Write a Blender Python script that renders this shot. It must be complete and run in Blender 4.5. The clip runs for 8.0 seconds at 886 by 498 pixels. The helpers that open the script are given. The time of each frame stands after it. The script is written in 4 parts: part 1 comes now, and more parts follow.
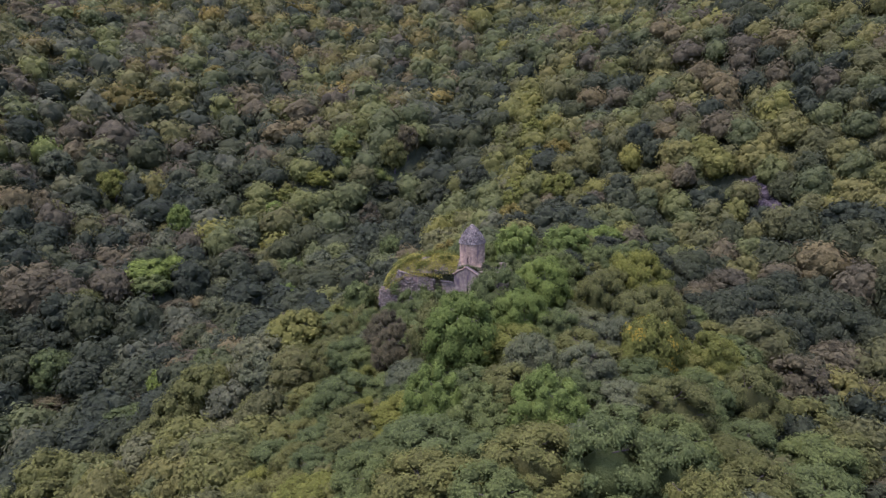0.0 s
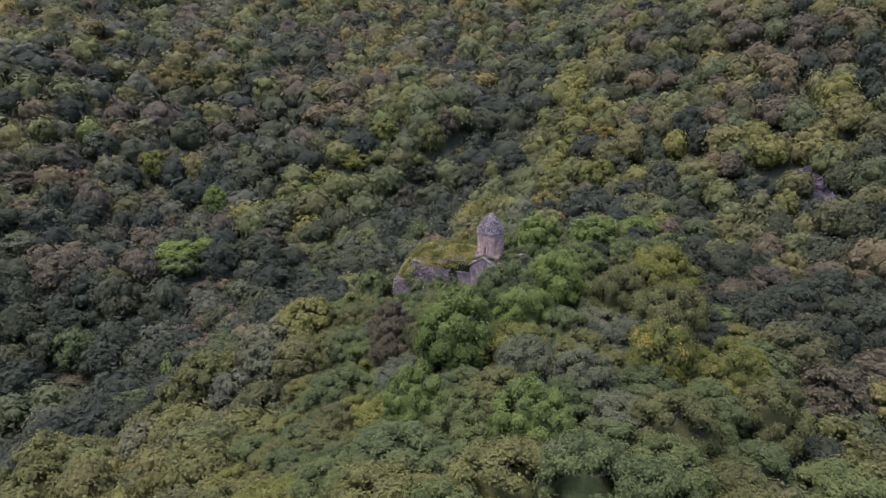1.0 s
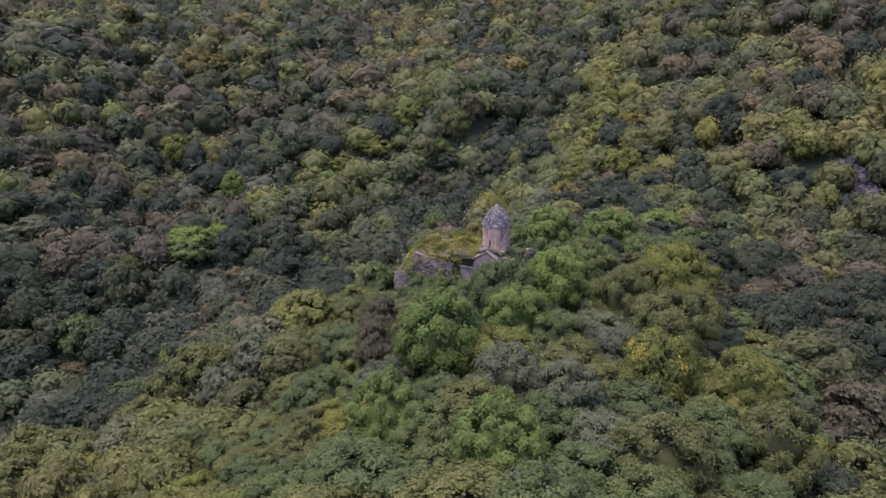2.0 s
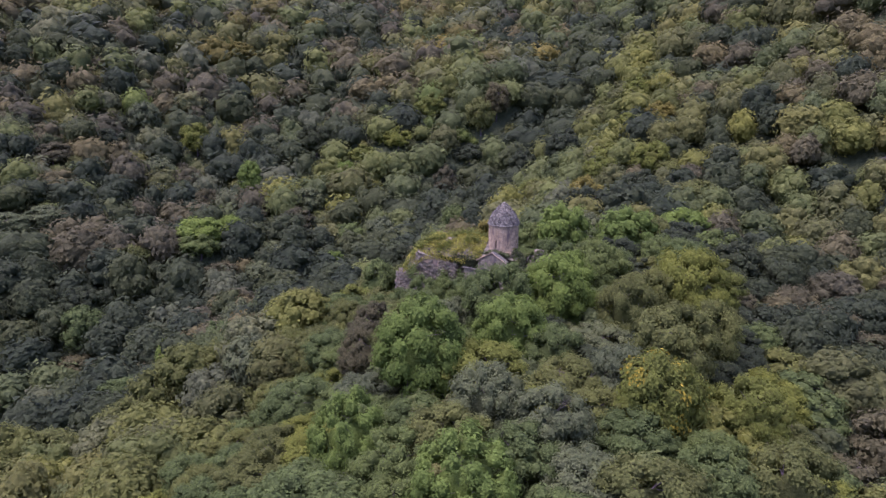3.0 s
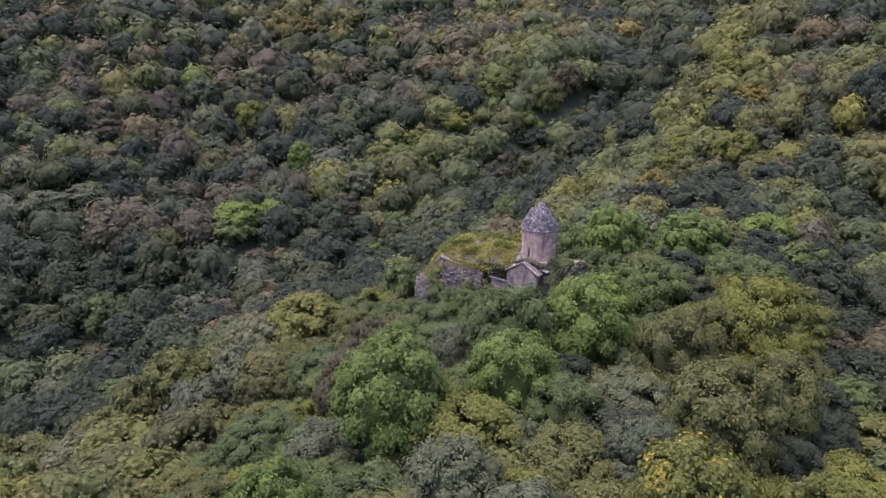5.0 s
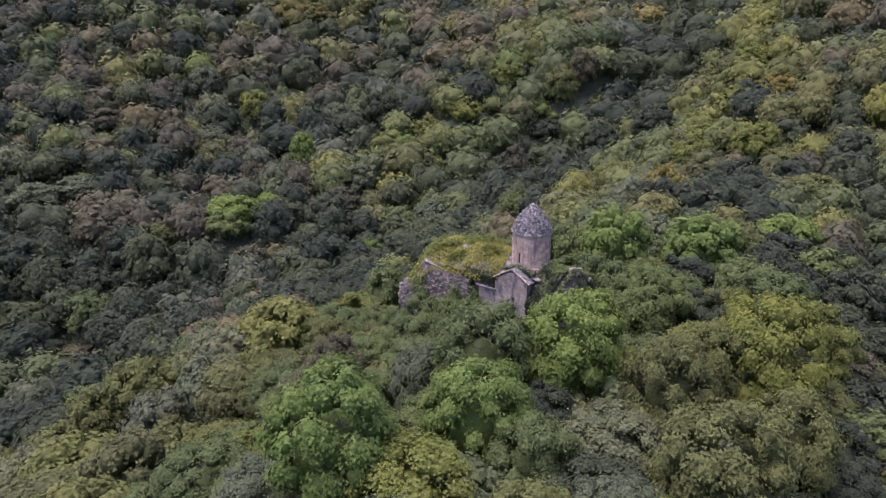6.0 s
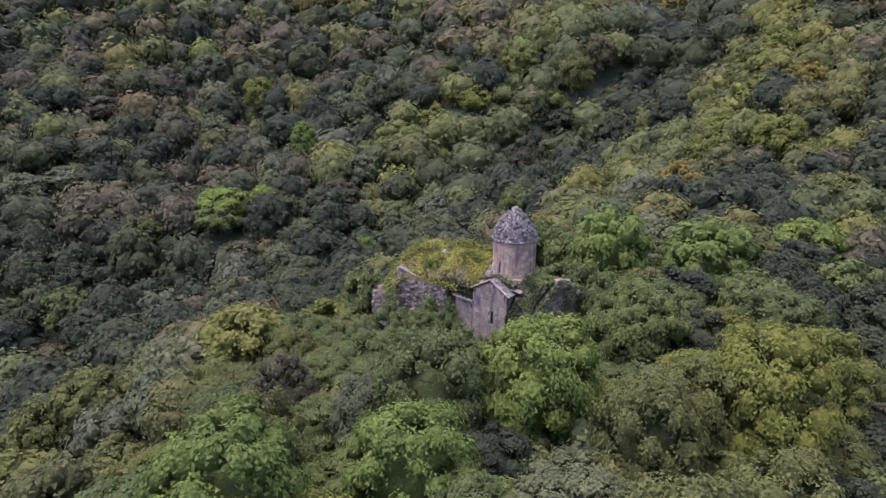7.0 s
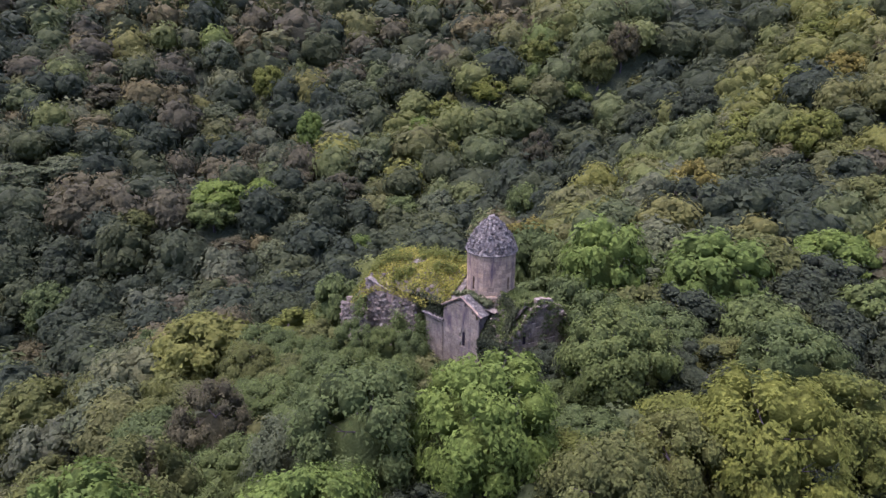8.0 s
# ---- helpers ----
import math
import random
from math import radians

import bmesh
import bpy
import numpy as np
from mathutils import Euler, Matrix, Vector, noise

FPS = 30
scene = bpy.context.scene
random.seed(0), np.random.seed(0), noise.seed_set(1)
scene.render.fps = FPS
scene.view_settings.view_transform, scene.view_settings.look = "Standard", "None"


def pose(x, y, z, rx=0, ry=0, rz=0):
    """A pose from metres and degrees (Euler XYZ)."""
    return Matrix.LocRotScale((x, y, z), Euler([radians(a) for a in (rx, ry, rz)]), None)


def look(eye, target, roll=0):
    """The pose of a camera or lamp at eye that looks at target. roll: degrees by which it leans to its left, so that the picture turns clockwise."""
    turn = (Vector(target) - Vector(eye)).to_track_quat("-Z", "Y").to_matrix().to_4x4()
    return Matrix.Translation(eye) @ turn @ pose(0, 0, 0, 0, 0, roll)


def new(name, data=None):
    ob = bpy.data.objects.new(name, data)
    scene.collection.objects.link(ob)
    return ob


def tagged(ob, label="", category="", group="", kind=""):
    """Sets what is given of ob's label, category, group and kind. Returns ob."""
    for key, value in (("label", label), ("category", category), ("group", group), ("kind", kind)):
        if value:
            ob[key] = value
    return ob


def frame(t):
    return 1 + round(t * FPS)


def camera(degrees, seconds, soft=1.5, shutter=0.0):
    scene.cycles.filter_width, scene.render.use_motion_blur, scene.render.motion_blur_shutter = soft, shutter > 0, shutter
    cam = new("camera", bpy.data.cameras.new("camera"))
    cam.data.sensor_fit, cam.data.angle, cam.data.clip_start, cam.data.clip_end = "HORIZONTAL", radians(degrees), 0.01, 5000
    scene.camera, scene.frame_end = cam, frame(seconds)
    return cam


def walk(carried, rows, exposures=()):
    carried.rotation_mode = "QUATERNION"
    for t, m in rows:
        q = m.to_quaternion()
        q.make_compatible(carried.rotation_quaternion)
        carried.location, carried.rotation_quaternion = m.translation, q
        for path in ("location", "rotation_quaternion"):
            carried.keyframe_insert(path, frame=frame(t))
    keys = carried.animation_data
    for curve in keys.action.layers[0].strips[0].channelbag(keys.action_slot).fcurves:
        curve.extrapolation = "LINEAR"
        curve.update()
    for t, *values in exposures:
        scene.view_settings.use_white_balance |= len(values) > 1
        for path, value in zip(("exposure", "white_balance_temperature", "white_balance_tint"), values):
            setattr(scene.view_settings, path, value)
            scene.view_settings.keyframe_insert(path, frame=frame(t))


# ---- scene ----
cam = camera(65.2, 8.0, soft=1.45)
PATH = [
    (0, (1.012, 0.164, 37.044), (0.965, 9.967, 35.070), -0.44),
    (0.5, (4.613, 3.013, 36.899), (4.147, 12.784, 34.822), -0.34),
    (1, (7.823, 6.042, 36.755), (6.974, 15.761, 34.561), -0.14),
    (1.5, (10.655, 9.333, 36.616), (9.497, 18.996, 34.316), -0.04),
    (3, (17.167, 20.629, 36.400), (15.267, 30.113, 33.864), 0.27),
    (3.5, (18.608, 24.662, 36.344), (16.361, 34.054, 33.749), 0.38),
    (4, (19.766, 28.868, 36.252), (17.191, 38.154, 33.581), 0.50),
    (4.5, (20.656, 33.195, 36.108), (17.824, 42.384, 33.361), 0.61),
    (6, (23.591, 47.028, 35.556), (20.261, 55.973, 32.574), 0.43),
    (6.5, (24.758, 51.971, 35.306), (21.275, 60.831, 32.244), 0.43),
    (7, (25.975, 57.001, 35.040), (22.315, 65.761, 31.899), 0.44),
    (7.5, (27.215, 62.124, 34.777), (23.368, 70.778, 31.567), 0.46),
    (8, (28.322, 67.163, 34.569), (24.261, 75.690, 31.284), 0.57),
]
walk(cam, [(t, look(eye, target, roll)) for t, eye, target, roll in PATH], [(0, 0.38, 5130, 59), (3, 0.46, 5130, 62), (4.5, 0.58, 5130, 62), (8, 0.58, 5130, 57)])

# ---- light ----
world = bpy.data.worlds.new("sky")
scene.world = world
world.use_nodes = True
wn = world.node_tree
sky = wn.nodes.new("ShaderNodeTexSky")
sky.sky_type, sky.sun_disc = "NISHITA", False
SUN_ELEV, SUN_AZ = 74.0, -115.0  # degrees; azimuth clockwise from +y
sky.sun_elevation, sky.sun_rotation = radians(SUN_ELEV), radians(SUN_AZ)
sky.air_density, sky.dust_density, sky.ozone_density = 0.8, 4.0, 0.6
wn.links.new(sky.outputs[0], wn.nodes["Background"].inputs[0])
wn.nodes["Background"].inputs[1].default_value = 0.25
sun = new("sun", bpy.data.lights.new("sun", "SUN"))
sun.data.energy, sun.data.angle, sun.data.color = 2.7, radians(45), (1.0, 0.89, 0.72)
to_sun = Vector((math.sin(radians(SUN_AZ)) * math.cos(radians(SUN_ELEV)), math.cos(radians(SUN_AZ)) * math.cos(radians(SUN_ELEV)), math.sin(radians(SUN_ELEV))))
sun.matrix_world = look(to_sun * 300, (0, 0, 0))

# ---- materials ----


def nodes_of(name):
    m = bpy.data.materials.new(name)
    m.use_nodes = True
    nt = m.node_tree
    nt.nodes.clear()
    return m, nt


def node(nt, kind, **values):
    n = nt.nodes.new(kind)
    for k, v in values.items():
        n.inputs[k].default_value = v
    return n


def ramp(nt, fac, stops):
    r = nt.nodes.new("ShaderNodeValToRGB")
    els = r.color_ramp.elements
    while len(els) < len(stops):
        els.new(0.5)
    for el, (p, c) in zip(els, stops):
        el.position, el.color = p, (*c, 1)
    nt.links.new(fac, r.inputs[0])
    return r.outputs[0]


def mixed(nt, a, b, fac, blend="MIX"):
    m = nt.nodes.new("ShaderNodeMix")
    m.data_type, m.blend_type = "RGBA", blend
    for sock, v in ((m.inputs[0], fac), (m.inputs[6], a), (m.inputs[7], b)):
        if isinstance(v, (int, float)):
            sock.default_value = v
        elif isinstance(v, tuple):
            sock.default_value = (*v, 1)
        else:
            nt.links.new(v, sock)
    return m.outputs[2]


def leaf_material(name, dark, mid, light, per_tree, glow=0.36, cells=5.0, relief_by=0.6, patch=0.3):
    """Leaves: colour varies by leaf, by clump and by tree; part of the light goes through them."""
    m, nt = nodes_of(name)
    geo = nt.nodes.new("ShaderNodeNewGeometry")
    col = ramp(nt, geo.outputs["Random Per Island"], [(0.0, dark), (0.5, mid), (1.0, light)])
    big = node(nt, "ShaderNodeTexNoise", Scale=0.55, Detail=2.0)
    nt.links.new(geo.outputs["Position"], big.inputs["Vector"])
    col = mixed(nt, col, ramp(nt, big.outputs[0], [(0.3, (0.80, 0.82, 0.82)), (0.7, (1.18, 1.16, 1.10))]), 0.8, "MULTIPLY")
    if per_tree == "object":
        src = nt.nodes.new("ShaderNodeObjectInfo").outputs["Random"]
    else:
        at = nt.nodes.new("ShaderNodeAttribute")
        at.attribute_name = "tint"
        src = at.outputs["Fac"]
    col = mixed(nt, col, ramp(nt, src, [(0.0, (0.76, 0.80, 0.86)), (0.35, (0.91, 0.93, 0.97)), (0.7, (1.10, 1.09, 0.98)), (1.0, (1.28, 1.22, 0.96))]), 0.5 if per_tree == "object" else 1.0, "MULTIPLY")
    cell = node(nt, "ShaderNodeTexVoronoi", Scale=cells)
    nt.links.new(geo.outputs["Position"], cell.inputs["Vector"])
    tone = nt.nodes.new("ShaderNodeRGBToBW")
    nt.links.new(cell.outputs["Color"], tone.inputs[0])
    col = mixed(nt, col, ramp(nt, tone.outputs[0], [(0.15, (0.72, 0.74, 0.76)), (0.85, (1.24, 1.22, 1.16))]), patch, "MULTIPLY")
    relief = node(nt, "ShaderNodeBump", Strength=relief_by, Distance=0.6 / cells)
    relief.invert = True
    nt.links.new(cell.outputs["Distance"], relief.inputs["Height"])
    bs = node(nt, "ShaderNodeBsdfPrincipled", Roughness=0.7)
    nt.links.new(relief.outputs[0], bs.inputs["Normal"])
    bs.inputs["Specular IOR Level"].default_value = 0.06
    tr = nt.nodes.new("ShaderNodeBsdfTranslucent")
    mx = nt.nodes.new("ShaderNodeMixShader")
    mx.inputs[0].default_value = glow
    out = nt.nodes.new("ShaderNodeOutputMaterial")
    nt.links.new(col, bs.inputs["Base Color"])
    nt.links.new(col, tr.inputs["Color"])
    nt.links.new(bs.outputs[0], mx.inputs[1])
    nt.links.new(tr.outputs[0], mx.inputs[2])
    nt.links.new(mx.outputs[0], out.inputs[0])
    return m


def rough_material(name, stops, scale, rough=0.9, bump=0.4, fine=6.0, per_piece=0.0, stain=None):
    """Stone, earth or bark: two scales of noise, a bump, and stains of their own shape."""
    m, nt = nodes_of(name)
    geo = nt.nodes.new("ShaderNodeNewGeometry")
    n1 = node(nt, "ShaderNodeTexNoise", Scale=scale, Detail=5.0, Roughness=0.65)
    n2 = node(nt, "ShaderNodeTexNoise", Scale=scale * fine, Detail=6.0, Roughness=0.7)
    for n in (n1, n2):
        nt.links.new(geo.outputs["Position"], n.inputs["Vector"])
    col = ramp(nt, n1.outputs[0], stops)
    col = mixed(nt, col, ramp(nt, n2.outputs[0], [(0.3, (0.6, 0.6, 0.6)), (0.7, (1.3, 1.3, 1.3))]), 0.8, "MULTIPLY")
    if per_piece:
        oi = nt.nodes.new("ShaderNodeObjectInfo")
        col = mixed(nt, col, ramp(nt, oi.outputs["Random"], [(0.0, (0.7, 0.68, 0.7)), (0.5, (1.0, 1.0, 1.0)), (1.0, (1.25, 1.18, 1.1))]), per_piece, "MULTIPLY")
    if stain:
        n3 = node(nt, "ShaderNodeTexNoise", Scale=0.9, Detail=4.0, Roughness=0.6)
        st = nt.nodes.new("ShaderNodeMapping")
        st.inputs["Scale"].default_value = (1.6, 1.6, 0.35)
        nt.links.new(geo.outputs["Position"], st.inputs["Vector"])
        nt.links.new(st.outputs[0], n3.inputs["Vector"])
        fac = ramp(nt, n3.outputs[0], [(0.5, (0, 0, 0)), (0.68, (1, 1, 1))])
        bw = nt.nodes.new("ShaderNodeRGBToBW")
        nt.links.new(fac, bw.inputs[0])
        col = mixed(nt, col, stain, bw.outputs[0])
    bs = node(nt, "ShaderNodeBsdfPrincipled", Roughness=rough)
    bs.inputs["Specular IOR Level"].default_value = 0.2
    bp = node(nt, "ShaderNodeBump", Strength=bump, Distance=0.08)
    out = nt.nodes.new("ShaderNodeOutputMaterial")
    nt.links.new(n2.outputs[0], bp.inputs["Height"])
    nt.links.new(bp.outputs[0], bs.inputs["Normal"])
    nt.links.new(col, bs.inputs["Base Color"])
    nt.links.new(bs.outputs[0], out.inputs[0])
    return m




def shades(r, g, b):
    return tuple((r * k, g * k, b * (0.4 + 0.6 * k)) for k in (0.86, 1.0, 1.15))


LEAF = {
    "green": shades(0.107, 0.146, 0.036),
    "bright": shades(0.137, 0.200, 0.032),
    "dark": shades(0.057, 0.073, 0.030),
    "olive": shades(0.124, 0.143, 0.033),
    "lime": shades(0.147, 0.173, 0.027),
    "yellow": shades(0.176, 0.164, 0.030),
    "silver": shades(0.116, 0.142, 0.056),
    "brown": shades(0.106, 0.105, 0.043),
}
KINDS = list(LEAF)
near_leaf = {k: leaf_material("leaf_" + k, *v, "object") for k, v in LEAF.items()}
# the mixed woods: the kinds lie closer together there
WOOD_LEAF = {k: tuple(tuple(c * 0.76 + m * 0.24 for c, m in zip(q, (0.135, 0.124, 0.056))) for q in v) for k, v in LEAF.items()}
WOOD_LEAF["dark"] = LEAF["dark"]
far_leaf = {k: leaf_material("wood_leaf_" + k, *v, "tint", cells=1.7, relief_by=0.6, patch=0.35) for k, v in WOOD_LEAF.items()}
flower_leaf = leaf_material("leaf_golden", (0.20, 0.18, 0.02), (0.34, 0.29, 0.024), (0.48, 0.38, 0.03), "object")
moss_leaf = leaf_material("leaf_vault_grass", (0.20, 0.21, 0.032), (0.31, 0.31, 0.044), (0.42, 0.40, 0.06), "object")
undergrowth = leaf_material("undergrowth", *shades(0.088, 0.104, 0.038), "tint", 0.2, 1.4)
# leaf colours times 0.74: shade inside the crowns, put into the colour
shaded_leaf = {k: leaf_material("shaded_leaf_" + k, *[tuple(c * 0.74 for c in q) for q in v], "object", 0.3) for k, v in LEAF.items()}
bark = rough_material("bark", [(0.3, (0.07, 0.055, 0.045)), (0.7, (0.16, 0.14, 0.12))], 2.0)
ashlar = rough_material("ashlar", [(0.25, (0.247, 0.194, 0.102)), (0.5, (0.400, 0.316, 0.164)), (0.75, (0.512, 0.414, 0.216))], 0.9, bump=0.35, per_piece=0.7, stain=(0.130, 0.103, 0.083))
facing = rough_material("facing_stone", [(0.25, (0.168, 0.155, 0.089)), (0.5, (0.269, 0.240, 0.139)), (0.75, (0.369, 0.338, 0.195))], 0.8, bump=0.5, per_piece=0.6, stain=(0.118, 0.100, 0.080))
slab = rough_material("roof_slab", [(0.32, (0.051, 0.050, 0.036)), (0.5, (0.140, 0.135, 0.091)), (0.68, (0.310, 0.315, 0.209))], 3.4, bump=0.7, per_piece=0.9)
rubble = rough_material("rubble", [(0.3, (0.083, 0.075, 0.046)), (0.5, (0.190, 0.170, 0.102)), (0.7, (0.335, 0.318, 0.199))], 1.8, bump=0.8, per_piece=0.9)
scree = rough_material("scree_rock", [(0.25, (0.038, 0.035, 0.027)), (0.6, (0.065, 0.059, 0.046)), (0.8, (0.095, 0.088, 0.069))], 0.5, bump=0.9)
# near-black colour that paints the shade inside the slit windows
shade_black = rough_material("opening_shade", [(0.3, (0.012, 0.010, 0.010)), (0.7, (0.025, 0.02, 0.02))], 2.0)

# ---- helpers for meshes ----


def mesh_of(name, verts, faces, mats, index=None, smooth=False):
    me = bpy.data.meshes.new(name)
    me.from_pydata(verts, [], faces)
    for m in mats:
        me.materials.append(m)
    if index is not None:
        me.polygons.foreach_set("material_index", index)
    if smooth:
        me.polygons.foreach_set("use_smooth", [True] * len(me.polygons))
    me.update()
    return me


def part(name, data, parent, label="", kind="", m=None):
    ob = new(name, data)
    ob.parent = parent
    if m is not None:
        ob.matrix_basis = m
    return tagged(ob, label, kind=kind)


def mesh_from_bm(name, bm, material, smooth=False):
    me = bpy.data.meshes.new(name)
    bmesh.ops.recalc_face_normals(bm, faces=bm.faces)
    bm.to_mesh(me)
    bm.free()
    me.materials.append(material)
    if smooth:
        me.polygons.foreach_set("use_smooth", [True] * len(me.polygons))
    return me


# ---- the land: crest lines and stream lines (x, y, height) ----
SPUR = [(2, -60, -8), (8, 0, 0), (13, 40, 4), (13, 62, 5), (14, 82, 5.5), (16, 100, 4.5), (12, 118, 3), (16, 138, 4), (24, 165, 4), (28, 182, 3), (48, 190, 7)]
WEST_FLANK = [(-8, 52, 0), (-16, 104, -5), (-29, 95, -14), (-29, 110, -10), (-46, 98, -17), (-47, 130, -15.5), (-56, 114, -19), (-55, 80, -19)]
WEST_STREAM = [(-66, 40, -30), (-76, 95, -31), (-80, 128, -28.5), (-70, 158, -20), (-44, 174, -15.5), (-27, 197, -12), (-25, 221, -8.5), (-20, 240, -5), (-12, 254, 3.5), (-2, 275, 14), (8, 305, 25), (15, 340, 37), (16, 381, 51)]
WEST_HILL = [(-84, 141, -19), (-117, 160, -5), (-130, 222, 4), (-157, 260, 29), (-158, 291, 40), (-134, 305, 37), (-199, 365, 68), (-119, 393, 62), (-108, 437, 75), (-75, 172, -10), (-78, 185, -10), (-97, 186, -10), (-109, 176, -5.5), (-132, 216, 9), (-112, 348, 51), (-174, 302, 51)]
MIDDLE_SPUR = [(-62, 210, -6), (-56, 232, -0.5), (-46, 246, 8), (-37, 266, 18.5), (-19, 268, 18), (-18, 282, 28), (-39, 285, 26), (-35, 307, 36)]
EAST_FLANK = [(34, 68, 1.5), (43, 74, -4), (48, 87, -3), (44, 113, -1), (35, 113, 4), (39, 140, 3), (36, 152, 4)]
EAST_STREAM = [(64, 30, -18), (60, 85, -10), (60, 115, -6), (62, 152, -5), (72, 150, 0), (75, 134, -2), (77, 187, 12)]
EAST_HILL = [(55, 184, 9), (67, 179, 5), (48, 194, 8), (66, 224, 27), (68, 246, 31), (97, 227, 36), (100, 273, 57), (66, 310, 56)]
EAST_CREST = [(21, 203, 6.5), (24, 213, 8.5), (31, 235, 15.5), (34, 267, 24.5), (29, 298, 31), (31, 323, 40), (32, 368, 55), (34, 447, 77), (46, 357, 61), (51, 313, 41)]
WEST_GULLY = [(-75, 212, -6), (-82, 250, 4), (-85, 278, 14.5), (-90, 330, 37), (-100, 390, 58)]
RIM = [(-100, 600, 150), (90, 500, 122), (200, 420, 130), (300, 200, 110), (160, 140, 40), (180, 0, 10), (0, -200, -40), (-180, -40, -30), (-190, 120, -2), (-330, 260, 80), (-350, 500, 160), (150, 600, 170), (-320, 40, 30)]
TRACK = [(-12, 46, 0), (-14, 62, 0), (-17, 78, 0), (-20, 92, 0)]
marks = []
for line in (SPUR, WEST_STREAM):
    for (x0, y0, z0), (x1, y1, z1) in zip(line, line[1:]):
        k = max(1, round(math.hypot(x1 - x0, y1 - y0) / 22))
        marks += [(x0 + (x1 - x0) * i / k, y0 + (y1 - y0) * i / k, z0 + (z1 - z0) * i / k) for i in range(k)]
    marks.append(line[-1])
for line in (WEST_FLANK, WEST_HILL, MIDDLE_SPUR, EAST_FLANK, EAST_STREAM, EAST_HILL, EAST_CREST, WEST_GULLY, RIM):
    marks += line
marks = np.array(marks, float)


def spread(p, q):
    return np.sqrt(((p[:, None, :2] - q[None, :, :2]) ** 2).sum(-1) + 49.0)


count = len(marks)
big_a = np.zeros((count + 3, count + 3))
big_a[:count, :count] = spread(marks, marks) - np.eye(count) * 0.6
big_a[:count, count:] = np.c_[np.ones(count), marks[:, :2]]
big_a[count:, :count] = big_a[:count, count:].T
weights = np.linalg.solve(big_a, np.r_[marks[:, 2], 0, 0, 0])


def land(xy):
    """Height of the ground at an array of places."""
    xy = np.asarray(xy, float).reshape(-1, 2)
    far = np.maximum(np.hypot(xy[:, 0], xy[:, 1] - 200) - 520, 0)
    h = np.empty(len(xy))
    for i in range(0, len(xy), 20000):
        s = slice(i, i + 20000)
        h[s] = spread(xy[s], marks) @ weights[:count] + np.c_[np.ones(len(xy[s])), xy[s]] @ weights[count:]
    h += 0.5 * np.sin(xy[:, 0] * 0.21 + 1.3) * np.sin(xy[:, 1] * 0.17) + 0.25 * np.sin(xy[:, 0] * 0.6) * np.cos(xy[:, 1] * 0.53)
    away = np.clip((np.hypot(xy[:, 0] - 12, (xy[:, 1] - 90) * 0.75) - 70) / 60, 0, 1)
    u, w = xy[:, 0] * 0.8 + xy[:, 1] * 0.25, xy[:, 1] * 0.7 - xy[:, 0] * 0.2
    fold = np.abs(np.sin(u * 0.075 + 0.9 * np.sin(w * 0.031))) + 0.5 * np.abs(np.sin(u * 0.16 + w * 0.09 + 1.1)) - 0.9
    h += away * (1.7 * fold + 0.8 * np.sin(w * 0.11 + u * 0.05))
    return h - far * 0.05


def height(x, y):
    return float(land([(x, y)])[0])


def stretched(lo, hi, fine_lo, fine_hi, step):
    mid = list(np.arange(fine_lo, fine_hi + step, step))
    out, s, v = [], step, mid[-1]
    while v < hi:
        s *= 1.3
        v += s
        out.append(v)
    low, s, v = [], step, mid[0]
    while v > lo:
        s *= 1.3
        v -= s
        low.append(v)
    return np.array(low[::-1] + mid + out)


gx, gy = stretched(-1800, 1800, -200, 200, 4), stretched(-1500, 2200, -20, 420, 4)
mx_, my_ = np.meshgrid(gx, gy)
flat = np.c_[mx_.ravel(), my_.ravel()]
gv = np.c_[flat, land(flat)]
nx_, ny_ = len(gx), len(gy)
ii = (np.arange(ny_ - 1)[:, None] * nx_ + np.arange(nx_ - 1)[None, :]).ravel()
gf = np.c_[ii, ii + 1, ii + nx_ + 1, ii + nx_]
tagged(new("ground", mesh_of("ground", gv.tolist(), gf.tolist(), [undergrowth], smooth=True)), "brown-green hillside soil under the trees, with ravines on both sides of a spur", "ground", kind="structure")

# ---- trees ----


def unit(v):
    return v / np.maximum(np.linalg.norm(v, axis=-1, keepdims=True), 1e-9)


def leaves_at(rng, centres, outward, size, up=0.35, loose=0.30):
    """Pointed three-cornered leaf sprays at the centres, faces turned outward and up."""
    n = len(centres)
    nor = unit(outward + np.array([0, 0, up]) + rng.normal(0, loose, (n, 3)))
    along = unit(np.cross(nor, rng.normal(0, 1, (n, 3))))
    side = np.cross(nor, along)
    s = size * rng.uniform(0.65, 1.4, (n, 1))
    w = s * rng.uniform(0.26, 0.5, (n, 1))
    droop = nor * s * rng.uniform(-0.05, 0.25, (n, 1))
    tri = np.stack([centres - along * s * 0.45 + side * w, centres - along * s * 0.45 * rng.uniform(0.4, 1.2, (n, 1)) - side * w, centres + along * s * 0.65 - droop], 1)
    return tri.reshape(-1, 3)


def ball(level):
    bm = bmesh.new()
    bmesh.ops.create_icosphere(bm, subdivisions=level, radius=1.0)
    v, f = np.array([p.co[:] for p in bm.verts]), np.array([[p.index for p in q.verts] for q in bm.faces])
    bm.free()
    return v, f


BALLS = {level: ball(level) for level in (1, 2, 3)}


